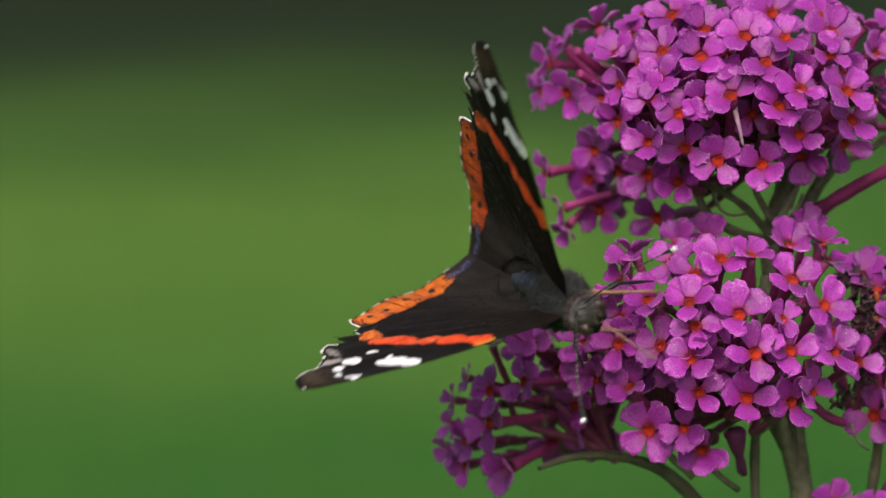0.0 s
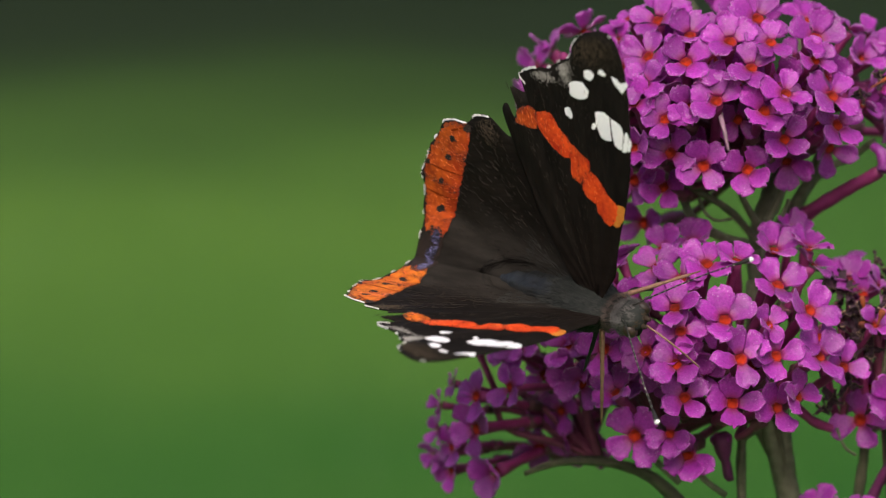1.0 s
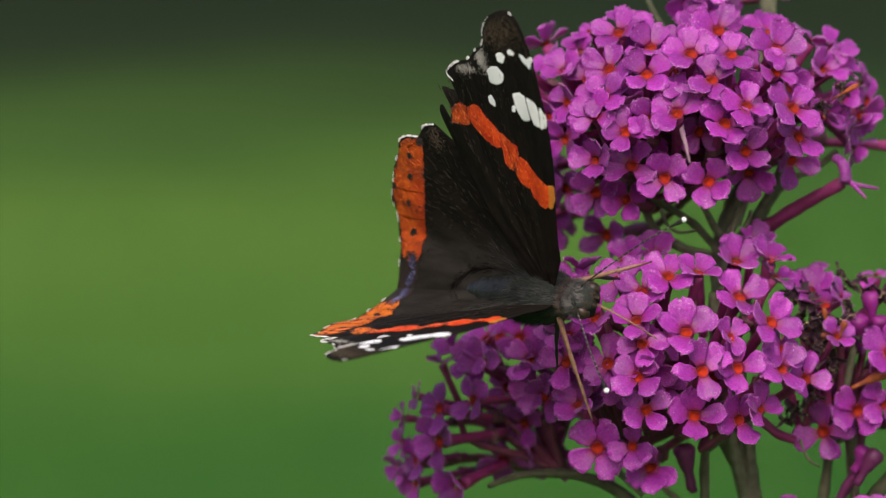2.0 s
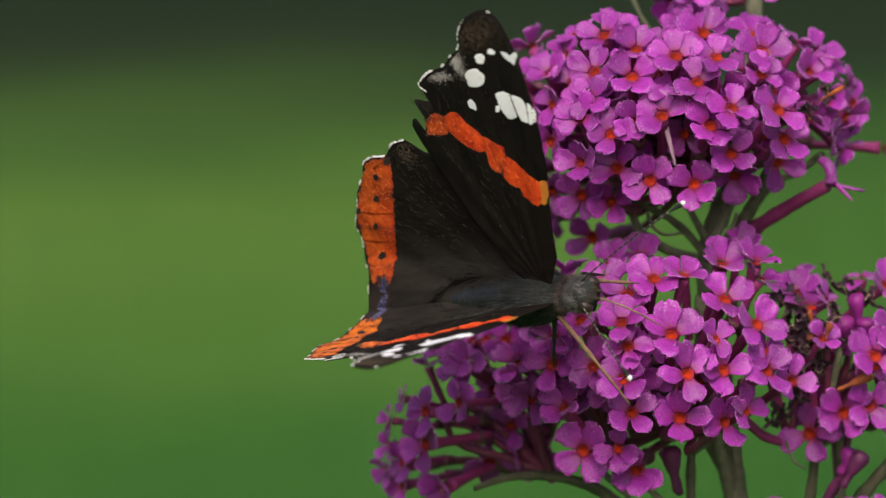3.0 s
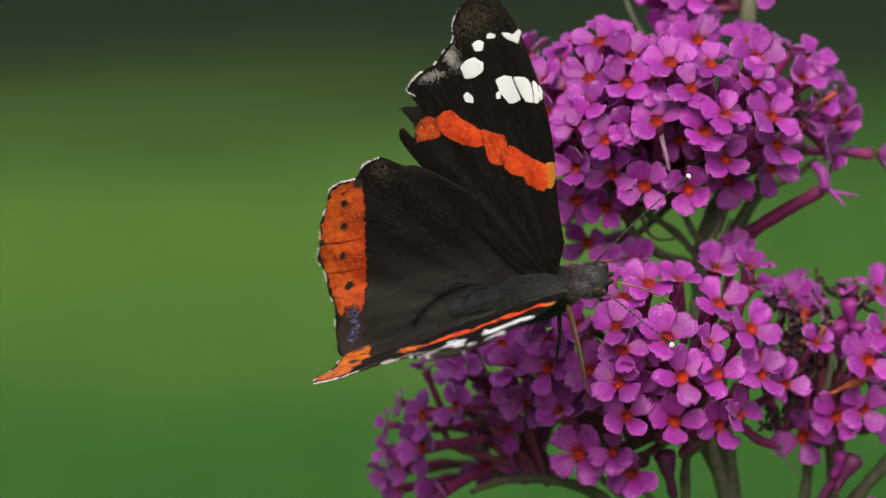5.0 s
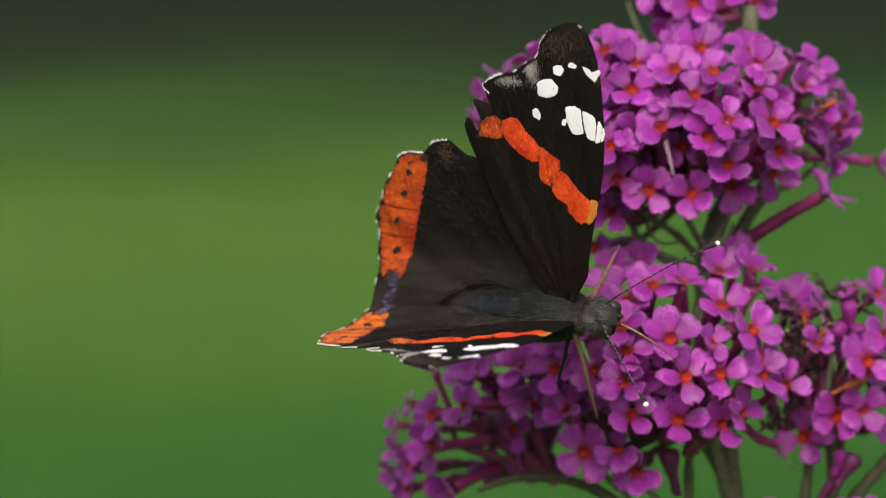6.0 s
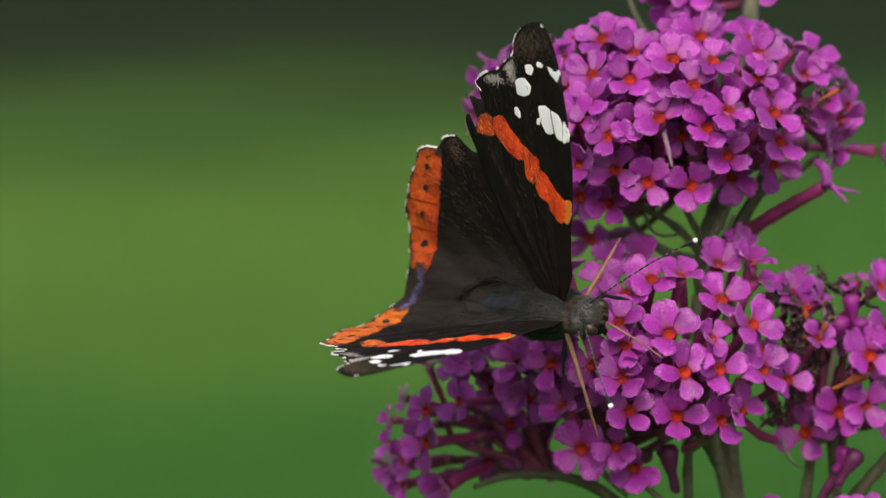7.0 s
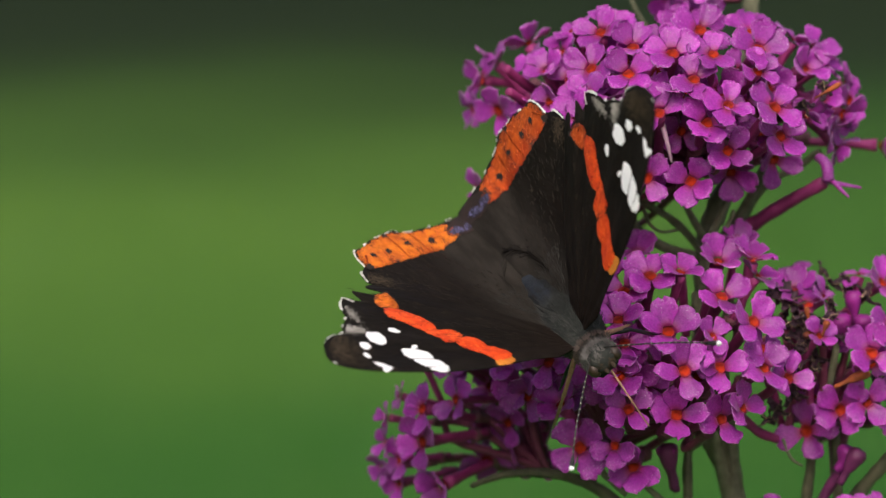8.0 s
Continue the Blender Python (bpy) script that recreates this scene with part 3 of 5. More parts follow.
cyme((25.7, 11.1, -24), [  # upper left
    (3.0, 16.2, -30.7, 185, 70, 57, 0.9),
    (3.5, 6.6, -29.1, 190, 65, 45, 0.9),
    (5.4, 2.4, -29.0, 200, 100, 44, 0.8),
    (6.0, 0.2, -29.2, 230, 70, 21, 0.7),
    (9.8, 2.4, -29.4, 205, 35, 31, 1.0),
    (8.6, 5.9, -30.0, 195, 40, 18, 0.95),
    (9.6, 14.8, -16.6, 190, 35, 12, 0.85),
    (11.2, 12.1, -14.2, 190, 40, 48, 0.9),
    (11.5, 6.8, -21.0, 200, 35, 31, 0.95),
    (8.9, 9.0, -21.1, 190, 42, 31, 0.95),
    (11.4, 16.3, -13.4, 160, 40, 45, 0.85),
])
cyme((35.4, 9.8, -24), [  # upper right
    (17.9, 24.5, -14, 85, 62, 46, 1.05, (75, 120, 30, 270)),
    (33.8, 24.1, -14, 95, 60, 48, 1.1, (98, 55, 145, 270)),
    (39.2, 23.5, -18.7, 60, 75, 27, 0.9),
    (41.6, 22.3, -19.8, 50, 60, 23, 1.0),
    (40.2, 20.0, -16.9, 40, 45, 42, 0.95),
    (42.5, 20.6, -19.5, 35, 65, 28, 0.9),
    (45.8, 16.7, -22.4, -10, 55, 61, 0.95),
    (45.5, 18.9, -24.3, 20, 80, 58, 0.8),
])
cyme((35.4, 9.8, -24), [  # upper right
    (44.9, 15.2, -21.2, -30, 50, 30, 0.95),
    (43.6, 13.4, -19.4, -20, 75, 33, 0.9),
    (44.4, 11.6, -22.5, -40, 80, 27, 0.85),
    (42.3, 16.7, -17.3, 10, 40, 42, 0.85),
    (50.3, 11.8, -31.2, -5, 80, 43, 1.0),
    (32.6, 19.7, -11.7, 60, 50, 47, 0.85),
    (40.4, 15.0, -15.3, -20, 45, 45, 0.8),
])
cyme((29.4, -13.0, -27), [  # lower crown
    (22.2, -3.3, -4.3, 85, 42, 56, 1.1, (140, 65, 340, 205)),
    (25.5, -2.9, -5.1, 80, 60, 32, 0.9, (135, 55, 5, 185)),
    (19.3, -5, -3.6, 101, 32, 62, 1, (150, 60, 340, 220)),
    (18.6, -8.1, -1.3, 104, 37, 41, 1, (165, 85, 25, 255)),
    (14.2, -8, -4.4, 115, 39, 80, 1, (100, 170, 10, 280)),
    (24, -9.4, -1.5, 93, 34, 28, 1.15, (100, 35, 155, 240)),
    (19.2, -10.6, -0.5, 102, 32, 14, 0.95),
    (30.1, -5.6, -5.2, 68, 44, 18, 1.1, (115, 30, 190, 300)),
    (30, -1.8, -10.3, 80, 50, 41, 1.05, (100, 35, 145, 330)),
])
cyme((29.4, -13.0, -27), [  # lower crown
    (33.5, -8.3, -4.3, 56, 36, 62, 1.1, (150, 55, 345, 235)),
    (33.9, -1.5, -11, 80, 62, 37, 1.0, (125, 62, 8, 180)),
    (32.4, 0.4, -16, 85, 58, 38, 0.85, (110, 60, 160, 20)),
    (34.5, -3.2, -11.9, 60, 75, 32, 0.9),
    (16.9, -3.7, -6.2, 113, 36, 47, 0.95),
    (28.9, -9.9, -2.3, 57, 31, 44, 0.75),
    (12.0, -4.0, -9.6, 100, 70, 32, 0.9),
    (13.0, -2.6, -10.7, 110, 95, 17, 0.85),
    (11.4, -5.7, -8.5, 150, 60, 45, 0.9),
])
cyme((28.7, -19.4, -25), [  # lower face
    (25.7, -13.6, -0.4, 78, 22, 62, 1.1, (105, 40, 185, 285)),
    (29.7, -13.3, -2.2, 64, 25, 27, 1.05, (15, 175, 260, 95)),
    (34.6, -13.4, -3.9, 44, 34, 26, 1.05, (120, 195, 50, 310)),
    (37.7, -14.6, -8.3, 42, 33, 47, 0.95, (150, 80, 355, 230)),
    (25, -18.5, -2.8, 73, 15, 1, 1.1, (90, 165, 5, 270)),
    (30, -19, -4.5, 22, 22, 39, 1, (190, 60, 300, 120)),
    (32.3, -17.8, -4.7, 40, 40, 48, 0.9, (85, 150, 10, 235)),
    (19.2, -13.0, -1.2, 100, 27, 43, 0.85),
])
cyme((28.7, -19.4, -25), [  # lower face
    (18.7, -14.2, 0.1, 110, 23, 19, 1, (205, 320, 145, 50)),
    (19.7, -17.9, -1.8, 109, 13, 48, 1, (205, 140, 35, 310)),
    (14.7, -22.4, -9.9, 177, 16, 41, 1.15, (130, 55, 215, 300)),
    (18.5, -22.1, -7.4, 152, 16, 7, 0.85, (90, 195, 270, 335)),
    (20.6, -24.5, -9.3, -147, 11, -2, 1.1, (205, 280, 330, 110)),
    (34.7, -11.3, -4.9, 60, 45, 45, 0.9),
    (13.6, -17.3, -13, 125, 35, 48, 1.05, (150, 60, 215, 330)),
])
cyme((19.2, -22.7, -25), [  # lower middle
    (11.2, -12.8, -8.3, 148, 28, 46, 1, (165, 80, 350, 250)),
    (15.7, -12.9, -5.3, 130, 29, 47, 1, (160, 80, 340, 220)),
    (11.4, -10.0, -9.5, 140, 35, 46, 0.95),
    (12.6, -17.7, -8.6, 130, 45, 46, 1.05),
    (7.4, -12.7, -14.2, 138, 36, 46, 1.0),
    (6.1, -10.3, -16.1, 150, 40, 29, 1.0),
    (10.2, -8.5, -10.6, 124, 38, 42, 0.9),
    (8.0, -15.5, -14.2, 190, 30, 20, 1.0),
])
cyme((19.2, -22.7, -25), [  # lower middle
    (4.9, -16.1, -22.6, 190, 40, 46, 0.95),
    (8.9, -16.7, -13.1, 200, 30, 33, 0.95),
    (6.9, -20.2, -23.4, 200, 40, 38, 0.9),
    (10.3, -24.4, -26.9, 250, 40, 48, 1.0),
    (7.5, -23.7, -25.0, 220, 45, 33, 0.95),
    (4.0, -10.4, -25.8, 150, 45, 44, 0.95),
    (3.0, -20.5, -26.8, 190, 80, 29, 0.8),
])
cyme((11.4, -25.8, -24), [  # lower left
    (-2.8, -22.1, -19.1, 185, 52, 28, 1.1, (195, 130, 260, 20)),
    (-0.5, -27.2, -22, 205, 50, 72, 1.1, (170, 105, 300, 235)),
    (0.9, -17.3, -16.3, 178, 55, 43, 0.88),
    (-2.9, -18.4, -18.2, 170, 50, 43, 0.95, (150, 200, 90, 270)),
    (2, -13.3, -18.1, 160, 40, 22, 1, (175, 120, 250, 20)),
    (0.6, -12.8, -19.1, 150, 45, 45, 0.84),
    (-1.2, -11.7, -22.9, 120, 60, 59, 0.84),
    (-2.7, -13.2, -22.5, 110, 80, 28, 0.68),
])
cyme((11.4, -25.8, -24), [  # lower left
    (-5.6, -17.1, -23, 170, 80, 17, 0.65),
    (-7, -19.7, -24.5, 175, 75, 58, 0.65),
    (-7.1, -22.6, -27.4, 180, 65, 48, 0.65),
    (-7.5, -25.7, -30.4, 185, 65, 32, 0.68),
    (-5.5, -27.4, -29.6, 190, 50, 21, 0.88),
    (-5.5, -24.5, -25.6, 180, 55, 33, 0.84),
    (2.5, -10.6, -21.4, 120, 40, 46, 0.92),
])
cyme((42.8, -21.3, -23), [  # right head
    (39.2, -5.1, -16, 95, 58, 21, 1.0, (130, 85, 172, 40)),
    (40.3, -6.6, -14, 88, 64, 60, 1.05, (125, 80, 160, 30)),
    (39.5, -3.2, -22.2, 100, 70, 43, 0.9),
    (47.2, -11.9, -10.3, 62, 23, 38, 1.1, (140, 70, 210, 330)),
    (49.5, -9, -12.4, 54, 35, 46, 1.1, (150, 60, 215, 330)),
    (49.0, -4.1, -17.0, 40, 55, 19, 0.95),
    (46.6, -3.1, -17.9, 80, 85, 45, 0.8),
    (44, -18.3, -13.2, 106, 3, 55, 1.15, (140, 50, 200, 310)),
])
cyme((42.8, -21.3, -23), [  # right head
    (40.5, -20.8, -16.9, 166, 20, 12, 1.1, (95, 200, 10, 290)),
    (46.8, -17.4, -12.5, 48, 15, 31, 1, (130, 40, 220, 310)),
    (42.3, -5.7, -14.3, 40, 70, 47, 0.8),
    (41.3, -10.0, -9.9, 60, 40, 46, 0.75),
    (51.8, -13.9, -14.0, 46, 32, 32, 1.1),
    (51.9, -19.1, -17.6, 15, 23, 31, 1.1),
    (52.9, -7.6, -17.7, 47, 44, 32, 1.1),
])
cyme((44.5, -42.1, -24), [  # lowest tip
    (36.0, -30.9, -18.1, 100, 60, 42, 0.94),
    (40.1, -30.8, -14.1, 90, 65, 29, 0.85),
    (45.5, -30.4, -14.1, 90, 55, 46, 0.94),
    (49.3, -30.8, -17.1, 70, 55, 32, 0.94),
    (43.4, -32.3, -11.6, 83, 40, 32, 0.94),
    (38.0, -33.6, -11.4, 123, 37, 46, 0.94),
    (47.8, -34.2, -11.8, 64, 40, 44, 0.94),
])
cyme((33.6, 28.7, -26), [  # top tip
    (25.6, 28.5, -21.4, 250, 40, 46, 1.05),
    (27.5, 29.7, -15.3, 122, 9, 28, 1.0),
    (23.4, 31.1, -17.4, 140, 28, 47, 1.0),
    (30.9, 30.6, -14.2, 36, 22, 32, 1.0),
    (35.2, 30.6, -20.2, 7, 32, 31, 0.95),
])
cyme((29.4, -13.0, -27), [  # behind the lower crown
    (21.3, -0.9, -14, 95, 58, 20, 0.95, (110, 60, 170, 10)),
    (17.9, -1.6, -13, 110, 50, 20, 0.95, (120, 60, 200, 340)),
])
fillers((30.1, 9.4, -22), 30, (25.4, 16.2), (17.9, 12.0), (-30, 23))
fillers((27.0, -18.1, -25), 10, (19.3, -13.2), (11.7, 7.4), (-28, 22))
fillers((11.4, -25.9, -24), 2, (4.9, -18.0), (10.5, 7.4), (-36, 20))
fillers((44.5, -27.2, -24), 4, (45.3, -14.0), (6.8, 9.3), (-31, 16))
limb("main_stem", [(36.4, -62.2, -24.0), (33.8, -36.3, -24.0), (32.5, -27.2, -24.0), (31.5, -19.4, -24.0), (30.3, -10.3, -25.0), (29.3, -1.9, -25.0), (30.6, 4.0, -25.0), (32.9, 9.8, -25.0), (34.4, 21.0, -28.0), (35.2, 29.0, -30.0), (35.9, 34.2, -30.0)], 1.6, 0.85)
limb("trunk", [(35.5, -1435.3, -120.0), (35.3, -585.2, -50.0), (36.7, -167.4, -28.0), (36.4, -62.2, -24.0)], 3.0, 1.6)
limb("branch", [(29.6, -1.2, -24.0), (26.2, 2.6, -22.0), (22.3, 4.9, -20.0), (17.7, 7.1, -18.0)], 0.48, 0.38)
limb("branch", [(29.8, 0.1, -22.0), (27.1, 4.6, -20.0), (26.0, 8.4, -18.0)], 0.45, 0.32)
limb("branch", [(29.7, 0.7, -20.0), (31.9, 5.8, -19.0), (32.7, 9.7, -18.0)], 0.51, 0.38)
limb("branch", [(31.0, 2.6, -21.0), (32.2, 5.9, -20.0), (35.0, 11.0, -18.0)], 0.45, 0.32)
limb("branch", [(31.0, 0.1, -26.0), (34.1, 4.6, -24.0), (35.9, 8.5, -22.0), (37.2, 11.7, -22.0)], 0.64, 0.51)
limb("branch", [(33.7, 2.7, -27.0), (36.5, 7.2, -25.0), (40.0, 9.1, -24.0), (42.4, 11.0, -22.0)], 0.51, 0.38)
limb("branch", [(34.3, 2.3, -22.0), (38.4, 4.9, -20.0), (42.7, 7.4, -18.0)], .9, .7, TUBE)
limb("branch", [(20.4, 4.6, -20.0), (21.6, 1.9, -20.0), (24.5, 0.0, -20.0), (27.9, -0.9, -22.0)], 0.50, 0.56)
limb("tendril", [(22.1, 4.2, -17.0), (22.7, 2.6, -16.0), (24.0, 1.7, -16.0), (26.0, 1.9, -17.0)], .25, .15)
limb("tendril", [(30.8, 0.7, -18.0), (32.0, 3.3, -17.0), (32.2, 4.2, -17.0)], .3, .2)
limb("branch", [(26.9, -38.1, -22.0), (21.7, -31.9, -22.0), (17.5, -27.9, -21.0), (13.3, -26.1, -20.0), (8.8, -25.7, -20.0), (5.5, -26.2, -20.0), (2.6, -27.2, -19.0)], 0.95, 0.32, BARK)
limb("branch", [(20.3, -28.2, -20.0), (16.5, -24.4, -20.0), (13.9, -19.2, -20.0)], 0.45, 0.32)
limb("branch", [(27.7, -36.0, -20.0), (27.2, -28.2, -19.0), (27.2, -23.0, -18.0), (27.7, -16.6, -19.0), (28.1, -10.2, -20.0)], 0.6, 0.5, BARK)
limb("branch", [(25.4, -29.5, -19.0), (22.2, -26.9, -18.0), (19.0, -21.7, -18.0)], 0.38, 0.32)
limb("branch", [(25.8, -27.6, -17.0), (25.3, -25.5, -16.0), (24.6, -23.5, -15.0)], 0.48, 0.48, BUD)
limb("branch", [(39.9, -36.2, -23.0), (41.1, -27.7, -22.0), (41.5, -22.5, -21.0), (41.2, -19.2, -20.0)], 0.66, 0.5, BARK)
limb("branch", [(45.2, -36.3, -24.0), (44.5, -25.8, -23.0), (44.3, -20.6, -22.0)], 0.6, 0.5, BARK)
limb("branch", [(39.6, -36.0, -20.0), (42.7, -28.1, -18.0), (45.1, -24.5, -16.0)], 0.72, 0.56, BUD)
limb("branch", [(41.3, -37.6, -24.0), (46.3, -29.0, -22.0), (50.0, -24.4, -21.0), (52.6, -21.2, -21.0)], 0.9, 0.65, BARK)
limb("branch", [(33.0, -19.1, -17.0), (35.2, -21.0, -17.0), (37.6, -21.7, -18.0), (39.2, -21.1, -19.0)], .6, .5, TUBE)
limb("branch", [(35.8, -14.0, -16.0), (37.2, -17.9, -18.0), (38.0, -20.5, -20.0)], .6, .5, TUBE)
limb("branch", [(26.3, -3.1, -17.0), (26.7, -6.4, -19.0), (27.1, -10.2, -20.0)], .6, .5, TUBE)
limb("branch", [(12.6, 17.0, -20.0), (9.3, 18.0, -17.0), (6.4, 20.1, -14.0)], .65, .5, TUBE)
limb("branch", [(12.6, 15.5, -20.0), (9.3, 16.1, -17.0), (6.7, 17.5, -14.0)], .65, .5, TUBE)
limb("tendril", [(27.6, -23.0, -17.0), (29.1, -21.6, -16.0), (29.4, -19.7, -16.0)], .2, .15)
limb("tendril", [(37.8, -21.7, -17.0), (38.8, -23.9, -17.0), (40.1, -24.8, -18.0)], .2, .15)
limb("tendril", [(42.0, -22.4, -18.0), (43.2, -21.0, -17.0), (43.4, -18.8, -17.0)], .2, .15)
limb("twig", [(23.8, 25.4, -38.0), (22.1, 28.1, -38.0), (20.8, 31.4, -38.0)], .25, .2)
limb("branch", [(41.1, -19.7, -18.0), (40.8, -15.9, -16.0), (40.2, -10.1, -14.0)], 0.5, 0.45, TUBE)
limb("branch", [(41.3, -19.7, -18.0), (42.3, -15.9, -16.0), (42.0, -9.6, -14.0)], 0.5, 0.45, PEDICEL)
limb("branch", [(41.6, -19.7, -18.0), (42.9, -15.9, -16.0), (44.0, -9.4, -15.0)], 0.5, 0.4)
limb("branch", [(38.6, -20.9, -19.0), (38.9, -16.0, -17.0), (37.6, -7.4, -15.0)], 0.5, 0.4, PEDICEL)
limb("branch", [(32.3, -28.6, -24.0), (30.7, -23.0, -21.8), (28.6, -12.8, -20.0), (28.4, -5.1, -20.0)], 0.9, 0.7)
limb("branch", [(32.5, -28.0, -24.0), (31.6, -23.0, -21.8), (31.0, -16.7, -20.0), (30.8, -10.2, -20.0), (32.6, -6.4, -19.0)], 0.6, 0.5, BARK)
limb("branch", [(32.2, -27.0, -24.0), (28.4, -20.8, -21.0), (24.4, -15.0, -19.0), (22.6, -8.6, -17.0)], 0.6, 0.45, BARK)
bud(24.5, -22.2, -14, 100, 5.2, 1.1)
bud(46.3, -22.8, -14, 60, 4.5, 1.05)
bud(45.6, -5.0, -15, 95, 4, 1, PLUMP)
bud(43.9, -7.6, -14, 100, 3.5, 1.3, PLUMP)
bud(46.6, -7.7, -14, 90, 3.2, 1.2, PLUMP)
bud(24.6, -22.3, -14.4, 95, 2.8, 1.3, PLUMP)
bud(45.6, -22.8, -15.4, 55, 3.0, 1.45, PLUMP)
bud(14.0, 9.1, -22, 150, 4, 0.9)
for k, (u, v, w, size) in enumerate([(37.9, -5.7, -14.0, 1.25), (36.8, -4.7, -15.0, 1.19), (42.0, -3.8, -18.0, 0.92), (44.1, -4.1, -19.0, 0.98), (45.2, -4.4, -18.0, 1.05), (39.1, -8.5, -13.0, 1.25), (40.6, -9.1, -13.0, 1.19), (42.1, -8.2, -12.0, 1.25), (39.7, -10.7, -13.0, 1.19), (39.1, -13.3, -13.0, 1.25), (41.1, -12.6, -14.0, 1.19), (37.0, -18.4, -15.0, 1.05), (38.9, -16.5, -15.0, 1.12), (43.6, -9.5, -14.0, 0.92), (29.4, -9.3, -10.0, 0.98), (47.3, -5.7, -16.0, 1.12), (48.4, -15.8, -14.0, 1.19), (37.3, -8.2, -15.0, 0.92), (39.9, 15.9, -12.0, 0.98), (42.1, 17.5, -12.0, 0.85), (38.5, 11.3, -18.0, 0.78), (42.4, -2.5, -18.0, 0.71), (36.0, -19.4, -15.0, 0.78)]):
    withered(u, v, w, size, k)
limb("curled_petal", [(42.7, 7.6, -18.0), (44.4, 7.1, -17.0), (46.7, 6.7, -17.0)], .4, .12, PETAL)
limb("curled_petal", [(43.5, 7.4, -17.0), (44.4, 6.4, -16.0), (45.2, 5.6, -16.0)], .3, .1, PETAL)
limb("curled_petal", [(41.9, 10.2, -18.0), (42.7, 9.3, -17.0), (43.0, 7.5, -17.0)], .55, .7, PETAL)
for k, (u, v, w, size) in enumerate([(38.7, -6.3, -13.0, 0.92), (39.9, -7.5, -12.0, 0.98), (41.2, -10.1, -12.0, 0.85), (38.1, -10.1, -13.0, 0.78), (43.0, -6.6, -14.0, 0.78), (40.6, -13.9, -13.0, 0.92), (39.9, -11.6, -12.0, 0.78), (41.8, -9.4, -12.0, 0.85)]):
    withered(u, v, w, size, k)
bud(39.6, -10.0, -10, 200, 2, 0.4, RUST, "withered_tube")
bud(39.9, -6.7, -10, 100, 1.8, 0.35, RUST, "withered_tube")
bud(46.9, -13.9, -10, 25, 4.2, 0.62, RUST, "withered_tube")
bud(42.2, -8.2, -9, 70, 1.8, 0.4, RUST, "withered_tube")
bud(43.7, 18.2, -10, 30, 3.2, 0.32, RUST, "withered_tube")
limb("faded_petal", [(23.5, 13.4, -4.0), (24.0, 11.6, -4.0), (24.6, 9.3, -5.0)], .36, .14, PALE)
limb("faded_petal", [(36.0, -11.8, -6.0), (35.8, -13.0, -5.0), (35.3, -14.2, -5.0)], .3, .15, PALE)


# ---- wing shapes, millimetres ahead and outwards of the root ----
FORE_OUTLINE = [(3.3, 4.2), (4.9, 9.3), (6.5, 13.7), (7.7, 18.5), (8.2, 23), (8.2, 26.9), (7.5, 29.8), (6.2, 31.7), (4.5, 32.1), (2.2, 31.4), (0.5, 29.9), (-0.2, 28.4), (-2, 27.4), (-3.7, 26.4), (-6, 25.9), (-8.2, 24.7), (-7.5, 23.8), (-7.6, 22.7), (-9.7, 23), (-9.05, 21.5), (-8.95, 20.6), (-9.6, 19.5), (-10.5, 20.9), (-11.4, 20.2), (-11.1, 18.4), (-9, 13.5), (-6.5, 7.5), (-3.5, 2)]
HIND_OUTLINE = [(0.5, 1.5), (0.5, 7.5), (-3, 13), (-6.5, 16), (-8.3, 16.7), (-10.5, 18.3), (-12.7, 18), (-14.4, 16.8), (-16.4, 16.8), (-18.1, 16.3), (-19.3, 14.7), (-21, 13), (-22, 10.9), (-23.3, 9.2), (-23.2, 7.5), (-23.7, 5.4), (-23.4, 3.8), (-24.1, 1.6), (-24.5, -1), (-23.2, -1.9), (-20, -1.2), (-15.5, -0.7), (-12.5, 1.4), (-9, 2.3), (-6, 1.7), (-3, 0.3)]
FORE_MARGIN = [(6.2, 31.7), (4.5, 32.1), (2.2, 31.4), (0.5, 29.9), (-0.2, 28.4), (-2, 27.4), (-3.7, 26.4), (-6, 25.9), (-8.2, 24.7), (-7.5, 23.8)]
HIND_MARGIN = [(-10.5, 18.3), (-12.7, 18), (-14.4, 16.8), (-16.4, 16.8), (-18.1, 16.3), (-19.3, 14.7), (-21, 13), (-22, 10.9), (-23.3, 9.2), (-23.2, 7.5), (-23.7, 5.4), (-23.4, 3.8), (-24.1, 1.6), (-24.5, -1), (-23.2, -1.9)]
FORE_BAND = [[(-6.23, 20.68), (-4.58, 21.32), (-3.5, 21.18), (-2.78, 20.03), (-1.67, 18.96), (-0.96, 18.01), (-1.51, 16.8), (-2.25, 16.58), (-3.57, 17.27), (-5.14, 18.13), (-6.08, 19.33)],
    [(-0.91, 18.32), (0.31, 17.72), (1.53, 17.17), (1.54, 16.16), (0.62, 14.72), (-0.06, 14.08), (-1.32, 14.46), (-1.54, 15.5), (-1.45, 16.79)],
    [(0.93, 15.69), (1.7, 15.99), (2.93, 14.77), (4.58, 13.39), (5.11, 12.74), (4.49, 11.02), (3.66, 10.2), (2.62, 10.73), (1.78, 11.47), (1.8, 12.24), (0.57, 12.94), (0.01, 13.7), (0.14, 14.51)]]
FORE_AMBER = [(-8.7, 20.7), (-7.79, 21.26), (-6.41, 21.15), (-5.94, 20.16), (-6.41, 18.87), (-8.01, 18.92), (-9.4, 18.95), (-9.1, 19.8)]
FORE_COSTA = [(5.03, 12.88), (6.15, 12.79), (5.61, 11.13), (4.67, 10.28), (4.02, 10.45)]
